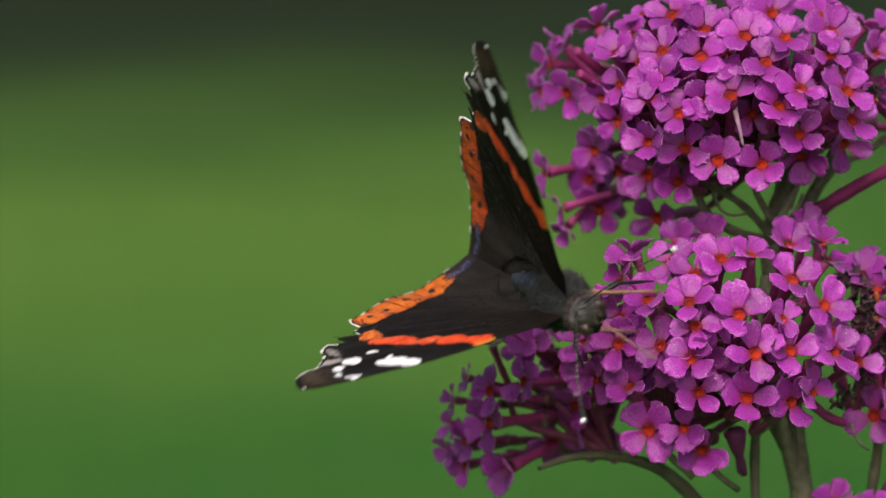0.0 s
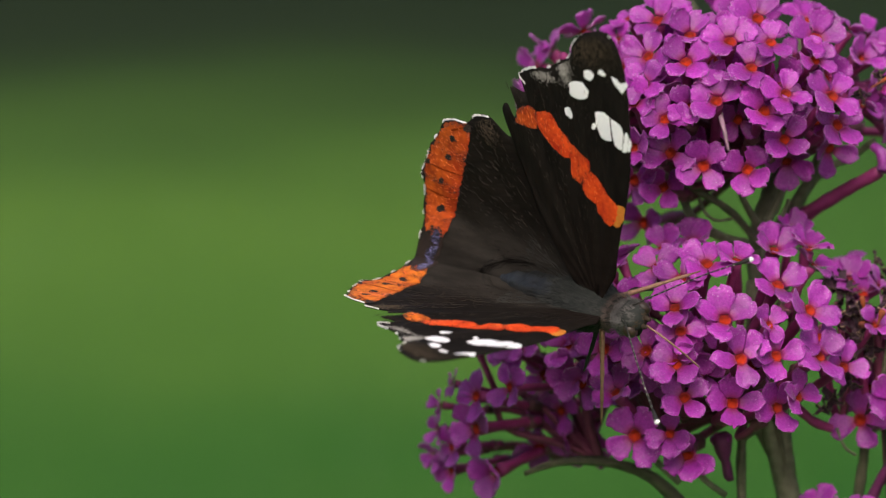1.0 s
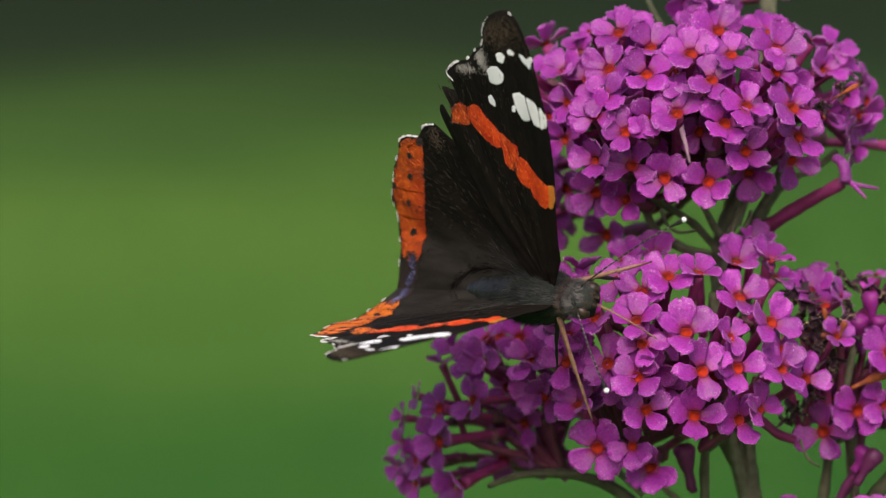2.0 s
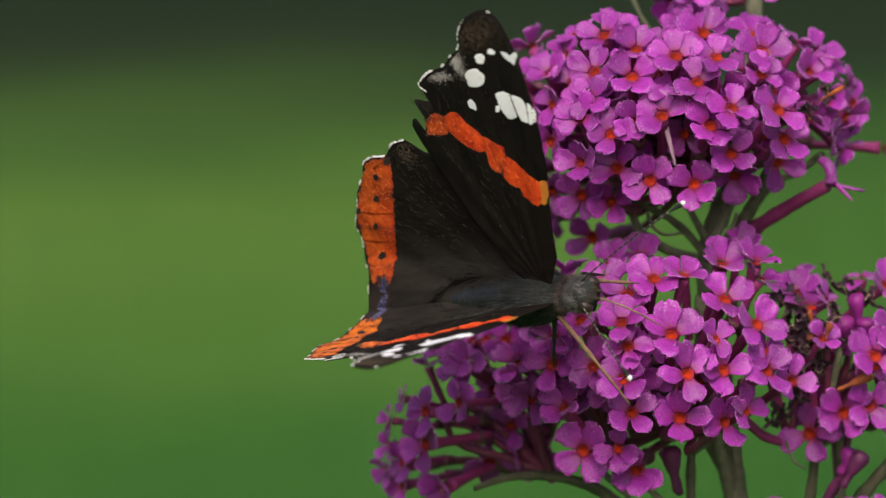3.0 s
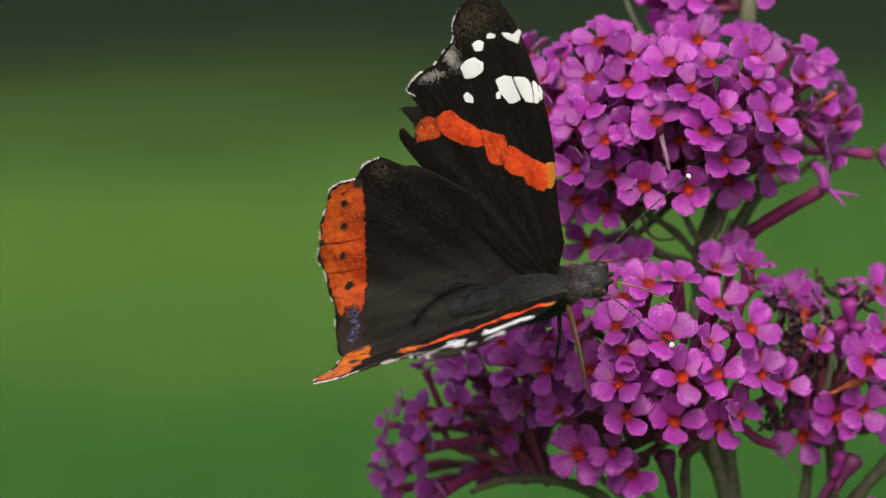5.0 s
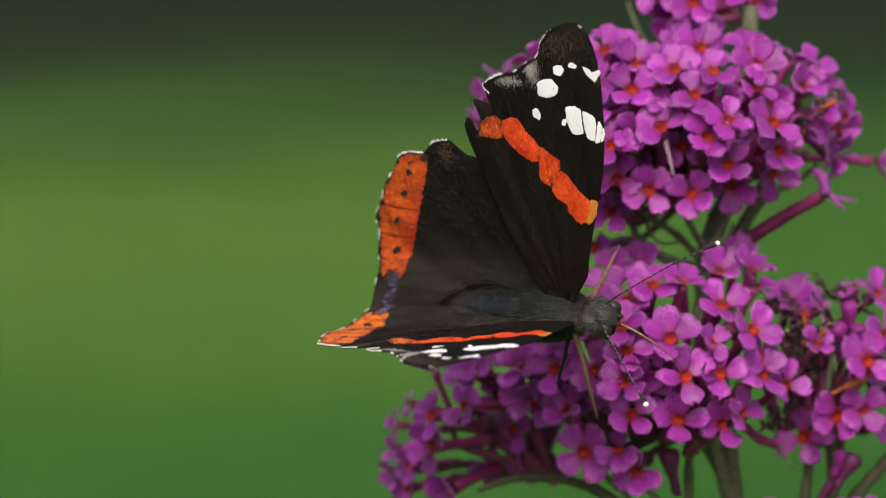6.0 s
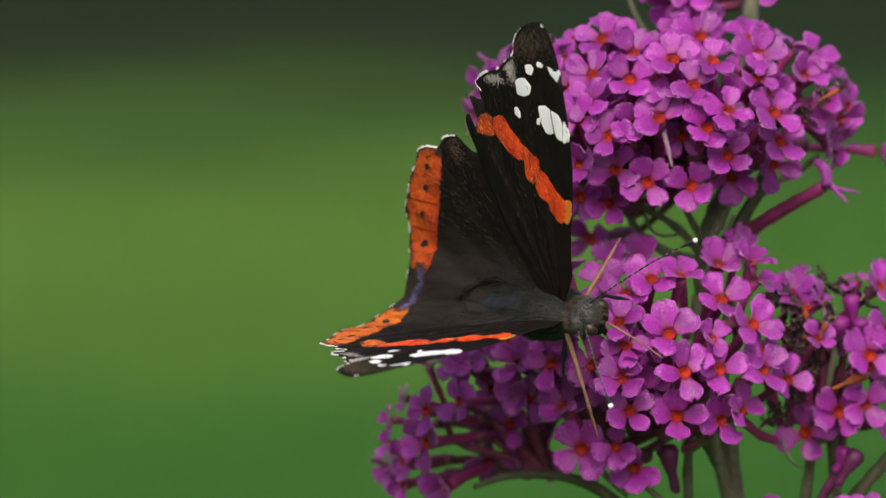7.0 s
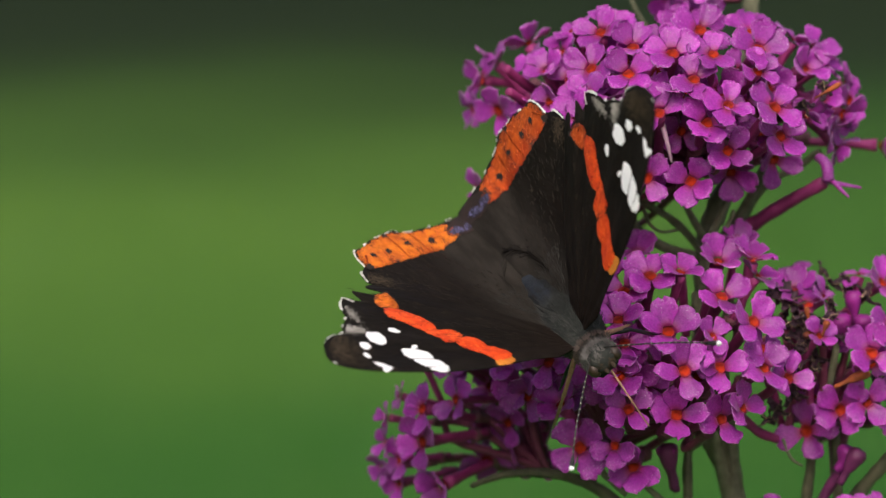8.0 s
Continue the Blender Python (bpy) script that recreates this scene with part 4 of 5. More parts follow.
FORE_WHITE = [[(-0.48, 25.2), (0.35, 25.82), (1.64, 25.89), (2.3, 25.15), (2.01, 24.33), (0.79, 23.83), (-0.41, 24.06)],
    [(3.19, 22.86), (4.37, 23.13), (5.06, 22.68), (5.13, 21.35), (5.2, 20.26), (3.78, 20.2), (3.14, 21.37)],
    [(5.45, 22.63), (6.58, 22.4), (7.11, 21.76), (6.71, 19.74), (5.86, 19.92), (5.51, 20.86)],
    [(7.49, 21.73), (7.86, 21.28), (7.44, 19.56), (6.85, 19.55)],
    [(7.94, 21.11), (8.15, 20.76), (7.89, 19.76), (7.55, 19.54)],
    [(-1.5, 22.36), (-0.84, 22.56), (-0.43, 21.76), (-0.74, 21.35), (-1.52, 21.62)],
    [(2.14, 27.27), (2.93, 27.53), (3.28, 27), (2.87, 26.36), (2.03, 26.55)],
    [(4.08, 27.71), (4.59, 27.84), (5.08, 27.57), (4.8, 27.21), (4.08, 27.35)],
    [(6.03, 27.5), (6.87, 27.32), (7.27, 27.02), (8.16, 27.39), (8.31, 26.98), (7.5, 26.05), (6.93, 26.35), (6.28, 26.88)],
    [(2.61, 21.64), (3.03, 21.69), (2.91, 21.03), (2.44, 21.02)]]
FORE_DUST = [(-1.2, 26.9, 0.5, 0.8, 750), (-4.6, 25.4, 1.0, 0.3, 420), (3.4, 29.7, 2.2, 1.1, 1500), (8.2, 28.0, 0.4, 1.4, 600)]
HIND_ORANGE = [[(-17.91, 16.1), (-16.19, 16.54), (-14.28, 16.5), (-14.16, 15.34), (-14.91, 13.21), (-15.8, 11.95), (-18.41, 12.33), (-20.53, 13.04), (-19.1, 14.77)],
    [(-20.3, 13.43), (-18.11, 12.85), (-15.43, 12.45), (-16.56, 9.95), (-17.47, 7.96), (-20.32, 8.37), (-22.75, 8.99), (-21.97, 10.87)],
    [(-22.67, 9.41), (-20.1, 8.76), (-17.25, 8.35), (-18.39, 5.96), (-19.45, 3.98), (-21.91, 2.84), (-23, 4.07), (-23.27, 5.58), (-22.93, 7.56)],
    [(-23.04, 4.29), (-21.07, 4.29), (-19.26, 4.31), (-20.07, 2.64), (-21.56, 2.04), (-23.03, 2.61)]]
HIND_DOTS = [(-16.95, 14.55, 0.38), (-18.45, 11.9, 0.38), (-20.0, 8.9, 0.4), (-20.93, 5.35, 0.5), (-14.43, 16.11, 0.5), (-21.82, 10.84, 0.28), (-23.04, 9.04, 0.28)]
HIND_CORNER = [(-22.1, 3.3), (-20.5, 3.3), (-20.4, 1.3), (-21.7, -1.25), (-23.6, -1.95), (-24.3, -0.86), (-23.9, 1.09)]
HIND_BLUE = [[(-21.1, 3.1), (-20.65, 2.75), (-20.85, 1.6), (-21.5, 1.35), (-22.1, 1.9), (-21.65, 2.7)], [(-21.6, 1.2), (-20.95, 1.25), (-21.75, -0.1), (-22.7, -0.6), (-23.0, 0.1), (-22.3, 0.9)]]
HIND_CREASE = [(-14.9, -0.75), (-13.9, -0.1), (-12.6, 0.8), (-10.6, 1.6), (-8.3, 1.95), (-5.5, 1.8)]
HIND_DUST = (-11.05, 16.69)
HIND_VEINS = [[(-21.71, 10.89), (-19.95, 10.4), (-16.45, 10.14), (-16.52, 10.01), (-20.03, 10.27), (-21.79, 10.76)],
    [(-22.93, 7.42), (-21.13, 7), (-17.89, 6.96), (-17.97, 6.83), (-21.2, 6.87), (-23.01, 7.29)],
    [(-16.9, 15.61), (-14.93, 16.21), (-14.79, 16.04), (-16.79, 15.38)]]


# ---- the butterfly ----
butterfly = tagged(new("butterfly"), "black butterfly with orange bands and white spots feeding on the blossom", "butterfly")
butterfly.scale = (1.02, 1.02, 1.02)


def camber_fore(a, b):
    return 0.45 * math.sin(b / 33 * math.pi) + 0.10 * math.sin(math.atan2(a, b + 1e-6) * 26) * min(1, b / 14)


def camber_hind(a, b):
    """The inner field folds up beside the abdomen."""
    inner = max(0.0, FOLD - b - 0.12 * (a + 20))
    reach = min(1.0, max(0.0, (-a - 1.5) / 9))
    return 0.30 * inner * reach + 0.10 * math.sin(math.atan2(b + 4, -a + 1e-6) * 24) * min(1, math.hypot(a, b) / 14)


FOLD = 5.2


def wing(name, outline, camber, side, mat, label, steps=5, rings=16):
    """A thin wing from its outline round the root at 0, 0 (millimetres: ahead, outwards); side is 1 on the left."""
    edge = curve_points([(a, b, 0) for a, b in outline], steps)
    rows = []
    for k in range(rings + 1):
        s = 0.03 + 0.97 * k / rings
        row = []
        for i, p in enumerate(edge):
            q = p * s
            if k == rings and 4 < i < len(edge) - 5:
                q = q + p.normalized() * 0.16 * noise.noise(p * 1.9)
            row.append(Vector((q.x, q.y, side * camber(q.x, q.y))) * MM)
        rows.append(row)
    bm = bmesh.new()
    add_sheet(bm, rows, side * 0.07 * MM)
    return part(name, bm, mat, butterfly, label)


def mark(name, owner, shape, camber, side, mat, rag=0.16, lift=0.045, frayed=0, corner=0.5):
    """A patch of coloured scales a hair proud of the wing."""
    pts = curve_points([(a, b, 0) for a, b in shape], 12, True)
    ends = [Vector((a, b, 0)) for a, b in shape]
    straight = [ends[i].lerp(ends[(i + 1) % len(ends)], k / 12) for i in range(len(ends)) for k in range(12)]
    pts = [p.lerp(q, corner) for p, q in zip(pts, straight)]
    mid = sum(pts, Vector()) / len(pts)
    pts = [p + (p - mid).normalized() * rag * (noise.noise(p * 1.6) + 0.8 * noise.noise(p * 4.1) + 0.7 * noise.noise(p * 9.3)) for p in pts]
    bm = bmesh.new()
    top = []
    for s in (1.0, 0.97, 0.86, 0.74, 0.6, 0.46, 0.32, 0.2, 0.1):
        drop = 0.02 if s == 1.0 else 0.0
        top.append([bm.verts.new(Vector((q.x, q.y, side * (camber(q.x, q.y) + lift - drop))) * MM) for q in (mid + (p - mid) * s for p in pts)])
    n = len(pts)
    for x, y in zip(top, top[1:]):
        for k in range(n):
            f = (x[k], x[(k + 1) % n], y[(k + 1) % n], y[k])
            bm.faces.new(f if side > 0 else f[::-1])
    bm.faces.new(top[-1] if side > 0 else top[-1][::-1])
    ob = part(name, bm, mat, owner)
    if frayed:
        edge_fraying(owner, pts, mid, camber, side, frayed)
    return ob


def slivers(name, owner, spots, camber, side, mat, seed, short, long, height, label):
    """Tiny loose scales lying outwards on the wing at the given places."""
    r = random.Random(seed)
    verts, faces = [], []
    for x in spots:
        d = (x.normalized() + Vector((r.uniform(-0.35, 0.35), r.uniform(-0.35, 0.35), 0))).normalized()
        a, b = x - d * 0.5 * r.uniform(short, long), x + d * 0.5 * r.uniform(short, long)
        n = Vector((-d.y, d.x, 0)) * r.uniform(0.015, 0.04)
        k = len(verts)
        for e, h in ((a - n, height), (a + n, height), (a.lerp(b, 0.5), height + 0.03), (b, height)):
            verts.append((e.x * MM, e.y * MM, side * (camber(e.x, e.y) + h) * MM))
        faces += [(k, k + 2, k + 3), (k + 2, k + 1, k + 3), (k, k + 1, k + 2)]
    me = bpy.data.meshes.new(name)
    me.from_pydata(verts, [], faces)
    me.materials.append(mat)
    ob = joined(name, me, owner, label)
    ob["kind"] = "stuff"
    return ob


def edge_fraying(owner, pts, mid, camber, side, count):
    """Black scales that fray the border of a coloured patch."""
    r = random.Random(len(pts) * 7 + count)
    spots = []
    for _ in range(count):
        p = pts[r.randrange(len(pts))]
        spots.append(p + (mid - p).normalized() * r.gauss(0.05, 0.16))
    slivers("edge_fraying", owner, spots, camber, side, SOOT, count, 0.15, 0.5, 0.1, "black scales fraying the patch")


def inside(x, y, outline):
    hit = False
    for (a, b), (c, d) in zip(outline, outline[1:] + outline[:1]):
        if (b > y) != (d > y) and x < (c - a) * (y - b) / (d - b) + a:
            hit = not hit
    return hit


def dusting(owner, camber, side, a, b, ra, rb, count, mat, outline, seed):
    """A soft cloud of pale scales on the wing."""
    r = random.Random(seed)
    spots = [Vector((a + r.gauss(0, ra), b + r.gauss(0, rb), 0)) for _ in range(count)]
    spots = [p for p in spots if inside(p.x * 1.015, p.y * 1.015, outline)]
    slivers("pale_dusting", owner, spots, camber, side, mat, seed, 0.12, 0.4, 0.04, "soft dusting of pale scales")


def strewn(name, owner, shape, camber, side, mat, count, seed, height, label):
    """Single scales strewn over a coloured patch."""
    r = random.Random(seed)
    low, high = [min(c) for c in zip(*shape)], [max(c) for c in zip(*shape)]
    spots = [Vector((r.uniform(low[0], high[0]), r.uniform(low[1], high[1]), 0)) for _ in range(count)]
    slivers(name, owner, [p for p in spots if inside(p.x, p.y, shape)], camber, side, mat, seed, 0.15, 0.5, height, label)


def crease_shade_hairs(owner, line, camber, side, seed, count, mat):
    """Long dark hairs sweeping along the fold that wraps the abdomen; their near-black also draws the fold's shade."""
    r = random.Random(seed)
    path = curve_points([(a, b, 0) for a, b in line], 8)
    verts, faces = [], []
    for _ in range(count):
        i = r.randrange(len(path) - 8)
        off = r.gauss(0.05, 0.30)
        steps = [path[i], path[i + 3], path[i + 7]]
        run = []
        for k, p in enumerate(steps):
            along = (path[min(len(path) - 1, i + 3 * k + 1)] - p).normalized()
            out = Vector((-along.y, along.x, 0))
            run.append(p + out * (off + 0.12 * k * r.random()))
        k = len(verts)
        wide = Vector((0, r.uniform(0.012, 0.035), 0))
        for e, h in ((run[0], 0.05), (run[1] - wide, 0.07), (run[1] + wide, 0.09), (run[2], 0.05)):
            verts.append((e.x * MM, e.y * MM, side * (camber(e.x, e.y) + h) * MM))
        faces += [(k, k + 1, k + 2), (k + 1, k + 3, k + 2)]
    me = bpy.data.meshes.new("crease_shade_fur")
    me.from_pydata(verts, [], faces)
    me.materials.append(mat)
    joined("crease_shade_fur", me, owner, "dark hairs along the fold, blackened to draw its shade")["kind"] = "stuff"


def oval(a, b, ra, rb, turn=0.0):
    c, s = math.cos(radians(turn)), math.sin(radians(turn))
    return [(a + ra * math.cos(k) * c - rb * math.sin(k) * s, b + ra * math.cos(k) * s + rb * math.sin(k) * c) for k in [math.tau * i / 8 for i in range(8)]]


def fringe(owner, line, camber, side, seed, dense):
    """White hair tufts along the scalloped edge."""
    r = random.Random(seed)
    pts = curve_points([(a, b, 0) for a, b in line], 14)
    verts, faces = [], []
    for i, (p, q) in enumerate(zip(pts, pts[1:])):
        share = 0.30 - dense + 1.5 * noise.noise(p * 0.8 + Vector((seed, 0, 0)))
        for _ in range(6):
            if r.random() > share:
                continue
            base = p.lerp(q, r.random())
            out = base.normalized()
            along = (q - p).normalized()
            x = base - out * r.uniform(0.0, 0.14)
            tip = base + out * r.uniform(0.0, 0.27) + along * r.uniform(-0.12, 0.12)
            z = side * (camber(base.x, base.y) + 0.06)
            k = len(verts)
            wide = along * r.uniform(0.012, 0.03)
            for e, h in ((x - wide, 0.05), (x + wide, 0.05), (tip, 0.0), (x, -0.10)):
                verts.append((e.x * MM, e.y * MM, (z + side * h) * MM))
            faces += [(k, k + 1, k + 2), (k + 1, k + 3, k + 2), (k + 3, k, k + 2)]
    me = bpy.data.meshes.new("fringe")
    me.from_pydata(verts, [], faces)
    me.materials.append(TUFT)
    return joined("fringe", me, owner, "white edge tufts")


def streaks(owner, camber, side, seed, count, low, high, reach, mat, name="scale_dust"):
    """Loose pale scales and hairs lying along the veins; low and high bound their bearing from straight outwards, in degrees."""
    r = random.Random(seed)
    verts, faces = [], []
    for _ in range(count):
        bearing, far = radians(r.uniform(low, high)), reach * math.sqrt(r.uniform(0.03, 1))
        d = Vector((-math.sin(bearing), math.cos(bearing), 0))
        p = d * far
        d = (d + Vector((r.uniform(-0.12, 0.12), r.uniform(-0.12, 0.12), 0))).normalized()
        q = p + d * r.uniform(0.2, 1.0)
        n = Vector((-d.y, d.x, 0)) * r.uniform(0.015, 0.04)
        k = len(verts)
        for e, h in ((p - n, 0.03), (p + n, 0.03), (p.lerp(q, 0.5), 0.09), (q, 0.03)):
            verts.append((e.x * MM, e.y * MM, side * (camber(e.x, e.y) + h) * MM))
        faces += [(k, k + 2, k + 3), (k + 2, k + 1, k + 3), (k, k + 1, k + 2)]
    me = bpy.data.meshes.new(name)
    me.from_pydata(verts, [], faces)
    me.materials.append(mat)
    ob = joined(name, me, owner, "fine pale scales along the veins")
    ob["kind"] = "stuff"
    return ob


def build_forewing(side):
    w = wing("forewing", FORE_OUTLINE, camber_fore, side, FORE_SCALES, "black upper wing with orange band and white spots")
    for k, shape in enumerate(FORE_BAND):
        mark("orange_patch", w, shape, camber_fore, side, ORANGE, 0.13, 0.045 + 0.008 * k, frayed=55)
        strewn("bright_dusting", w, shape, camber_fore, side, GLINT, 90, 80 + k, 0.075, "brighter orange scales")
    # same amber on both sides, the right one coloured as lit
    tip = AMBER if side > 0 else AMBER_LIT
    mark("amber_patch", w, FORE_AMBER, camber_fore, side, tip, 0.16, 0.041, frayed=90)
    strewn("bright_dusting", w, FORE_AMBER, camber_fore, side, GLINT, 70, 84, 0.07, "brighter orange scales")
    mark("amber_patch", w, FORE_COSTA, camber_fore, side, COSTA, 0.16, 0.037)
    for k, shape in enumerate(FORE_WHITE):
        mid = [sum(c) / len(shape) for c in zip(*shape)]
        mark("white_spot", w, [(mid[0] + (a - mid[0]) * 1.08, mid[1] + (b - mid[1]) * 1.02) for a, b in shape], camber_fore, side, WHITE, 0.10, 0.045 + 0.005 * k, corner=0.5)
    for k, (a, b, ra, rb, count) in enumerate(FORE_DUST):
        dusting(w, camber_fore, side, a, b, ra, rb, count, (DUST, DUST, TAN, TAN)[k], FORE_OUTLINE, 50 + k)
    streaks(w, camber_fore, side, 31, 260, -10, 24, 25, STREAK)
    fringe(w, FORE_MARGIN, camber_fore, side, 3, 0.08)
    return w


def build_hindwing(side):
    w = wing("hindwing", HIND_OUTLINE, camber_hind, side, HIND_SCALES, "dark lower wing with an orange border")
    for k, shape in enumerate(HIND_ORANGE):
        mark("orange_border", w, shape, camber_hind, side, AMBER if side > 0 else AMBER_LIT, 0.26, 0.045 + 0.006 * k, frayed=120)
        strewn("bright_dusting", w, shape, camber_hind, side, GLINT, 110, 90 + k, 0.085, "brighter orange scales")
    for a, b, r in HIND_DOTS:
        mark("dark_dot", w, oval(a, b, r * 1.25, r * 0.85, 30), camber_hind, side, SOOT, 0.2, 0.11, frayed=24)
    mark("dark_corner", w, HIND_CORNER, camber_hind, side, SOOT, 0.2, 0.085)
    for shape in HIND_BLUE:
        mark("blue_patch", w, shape, camber_hind, side, BLUE, 0.2, 0.12)
        strewn("blue_dusting", w, shape, camber_hind, side, BLUE_SPECK, 75, 97, 0.15, "pale blue scales")
    crease_shade_hairs(w, HIND_CREASE, camber_hind, side, 45, 130 if side > 0 else 30, CREASE_SHADE)
    dusting(w, camber_hind, side, *HIND_DUST, 0.8, 0.9, 420, TAN, HIND_OUTLINE, 61)
    for shape in HIND_VEINS:
        mark("vein", w, shape, camber_hind, side, VEIN, 0.05, 0.095)
    streaks(w, camber_hind, side, 41, 320, 30, 80, 20, STREAK)
    streaks(w, camber_hind, side, 43, 260, 50, 96, 8, BASE_HAIR, "inner_fur")
    fringe(w, HIND_MARGIN, camber_hind, side, 7, 0.22)
    return w


def build_body():
    bm = bmesh.new()
    add_ball(bm, (-0.0032, 0, -0.0008), (0.0060, 0.0031, 0.0024), 24, 16, 0.1)
    part("thorax", bm, BODY, butterfly, "furry dark thorax")
    bm = bmesh.new()
    add_ball(bm, (0.0030, 0, -0.0009), (0.0012, 0.0016, 0.0014), 14, 10, 0.1)
    part("neck", bm, LEG_DARK, butterfly)
    bm = bmesh.new()
    line = [Vector((-5.2 - 11.8 * k / 13, 0, -0.8 - 0.2 * (k / 13) ** 1.5)) * MM for k in range(14)]
    add_tube(bm, line, lambda s: MM * (2.2 * math.sqrt(max(0.02, 1 - (1.15 * s - 0.22) ** 2)) * (1 + 0.05 * math.cos(s * 50))), 14, 0.1)
    part("abdomen", bm, ABDOMEN, butterfly, "dark ringed abdomen")
    bm = bmesh.new()
    add_ball(bm, (0.0046, 0, -0.0005), (0.0017, 0.0019, 0.0017), 20, 14, 0.25)
    head = part("head", bm, BODY, butterfly)
    for y in (1, -1):
        bm = bmesh.new()
        add_ball(bm, (0.0052, y * 0.0014, -0.0006), (0.0009, 0.0007, 0.0009), 18, 14)
        part("eye", bm, EYE_BROWN, head, "round brown compound eye")
        bm = bmesh.new()
        add_ball(bm, (0.0061, y * 0.00045, -0.0008), (0.0009, 0.0003, 0.00036), 10, 8, 0.3)
        part("palp", bm, PALP, head, "pointed brown palp")
    bm = bmesh.new()
    line = curve_points([Vector(p) * MM for p in ((6.0, 0, -1.4), (8.0, -0.3, -2.6), (9.6, -0.6, -4.6), (10.4, -0.8, -7.0))], 6)
    add_tube(bm, line, lambda s: MM * (0.12 - 0.03 * s), 7)
    part("proboscis", bm, LEG, head, "thin brown proboscis")
    for y in (1, -1):
        bm = bmesh.new()
        line = curve_points([Vector(p) * MM for p in ((5.2, y * 0.9, 0.9), (8.4, y * 3.6, 0.9), (12.2, y * 6.9, 0.6), (15.6, y * 9.9, -0.2))], 14)
        add_tube(bm, line, lambda s: MM * (0.085 + 0.02 * math.sin(s * 110) + (0.19 * math.sin((s - 0.86) / 0.14 * math.pi * 0.75) if s > 0.86 else 0)), 7)
        feeler = part("antenna", bm, LEG_DARK, butterfly, "dark antenna ringed with white and a pale tip")
        bm = bmesh.new()
        add_ball(bm, line[-1], (0.00029, 0.00029, 0.00027), 10, 8)
        part("tip", bm, WHITE, feeler)
        bm = bmesh.new()
        for k in range(9, len(line) - 7, 2):
            add_tube(bm, [line[k].lerp(line[k + 1], 0.1), line[k].lerp(line[k + 1], 0.45)], lambda s: MM * 0.10, 7)
        part("rings", bm, FEELER_RING, feeler)
    fur("fur", butterfly, 11, 3600, Vector((-3.2, 0, -0.8)), Vector((6.0, 3.1, 2.4)), 1.4, FUR, "short olive grey fur")
    fur("collar_fur", butterfly, 14, 900, Vector((2.6, 0, -0.6)), Vector((0.9, 2.2, 1.8)), 0.7, COLLAR, "brownish collar fur")
    fur("abdomen_fur", butterfly, 15, 1000, Vector((-8.0, 0, -0.9)), Vector((4.2, 2.2, 2.15)), 1.2, BASE_HAIR, "dark fur over the abdomen")
    fur("face_fur", head, 16, 1100, Vector((5.3, 0, -0.6)), Vector((1.15, 1.35, 1.2)), 0.6, FACE_FUR, "short brown hair on the face")
    fur("head_fur", head, 12, 2200, Vector((4.6, 0, -0.5)), Vector((1.65, 1.9, 1.7)), 0.8, HEAD_FUR, "brownish grey fur tuft")


def fur(name, owner, seed, count, c, size, most, mat, label):
    """Short hairs combed backwards over a rounded body part."""
    r = random.Random(seed)
    verts, faces = [], []
    for _ in range(count):
        d = Vector((r.gauss(0, 1), r.gauss(0, 1), abs(r.gauss(0, 1)) - 0.35)).normalized()
        p = c + Vector((d.x * size.x, d.y * size.y, d.z * size.z)) * 0.97
        tip = p + (d * 0.55 + Vector((-0.75, r.uniform(-0.3, 0.3), 0.1))) * r.uniform(0.4, most)
        wide = d.orthogonal().normalized() * 0.035
        other = d.cross(wide)
        k = len(verts)
        for e in (p - wide, p + wide * 0.5 + other, p + wide * 0.5 - other, tip):
            verts.append(tuple(e * MM))
        faces += [(k, k + 1, k + 3), (k + 1, k + 2, k + 3), (k + 2, k, k + 3)]
    me = bpy.data.meshes.new(name)
    me.from_pydata(verts, [], faces)
    me.materials.append(mat)
    joined(name, me, owner, label)["kind"] = "stuff"


def leg(points, mat, thick):
    bm = bmesh.new()
    line = []
    for a, b in zip(points, points[1:]):
        line += [(Vector(a).lerp(Vector(b), k / 6)) * MM for k in range(6)]
    line.append(Vector(points[-1]) * MM)
    add_tube(bm, line, lambda s: MM * thick * (1.15 - 0.65 * s + 0.12 * math.sin(s * 18)), 8, 0.2)
    return part("leg", bm, mat, butterfly, "thin pale leg" if mat == LEG else "thin dark leg")


fore_left, fore_right = build_forewing(1), build_forewing(-1)
hind_left, hind_right = build_hindwing(1), build_hindwing(-1)
build_body()
leg_left = leg([(0, 0, 0), (3.6, 0, 0.7), (6.0, 0, 0.4), (10.5, 0, 0)], LEG, 0.25)
leg_right = leg([(0, 0, 0), (4.4, 0, 0.8), (7.2, 0, 0.5), (12.5, 0, 0)], LEG, 0.25)
leg([(-0.8, -1.4, -2.2), (-1.5, -3.6, -3.8), (-4.0, -5.2, -7.0)], LEG_DARK, 0.26)
leg([(-0.8, 1.4, -2.2), (-1.0, 4.5, -4.5), (-3.0, 6.5, -9.0)], LEG_DARK, 0.28)


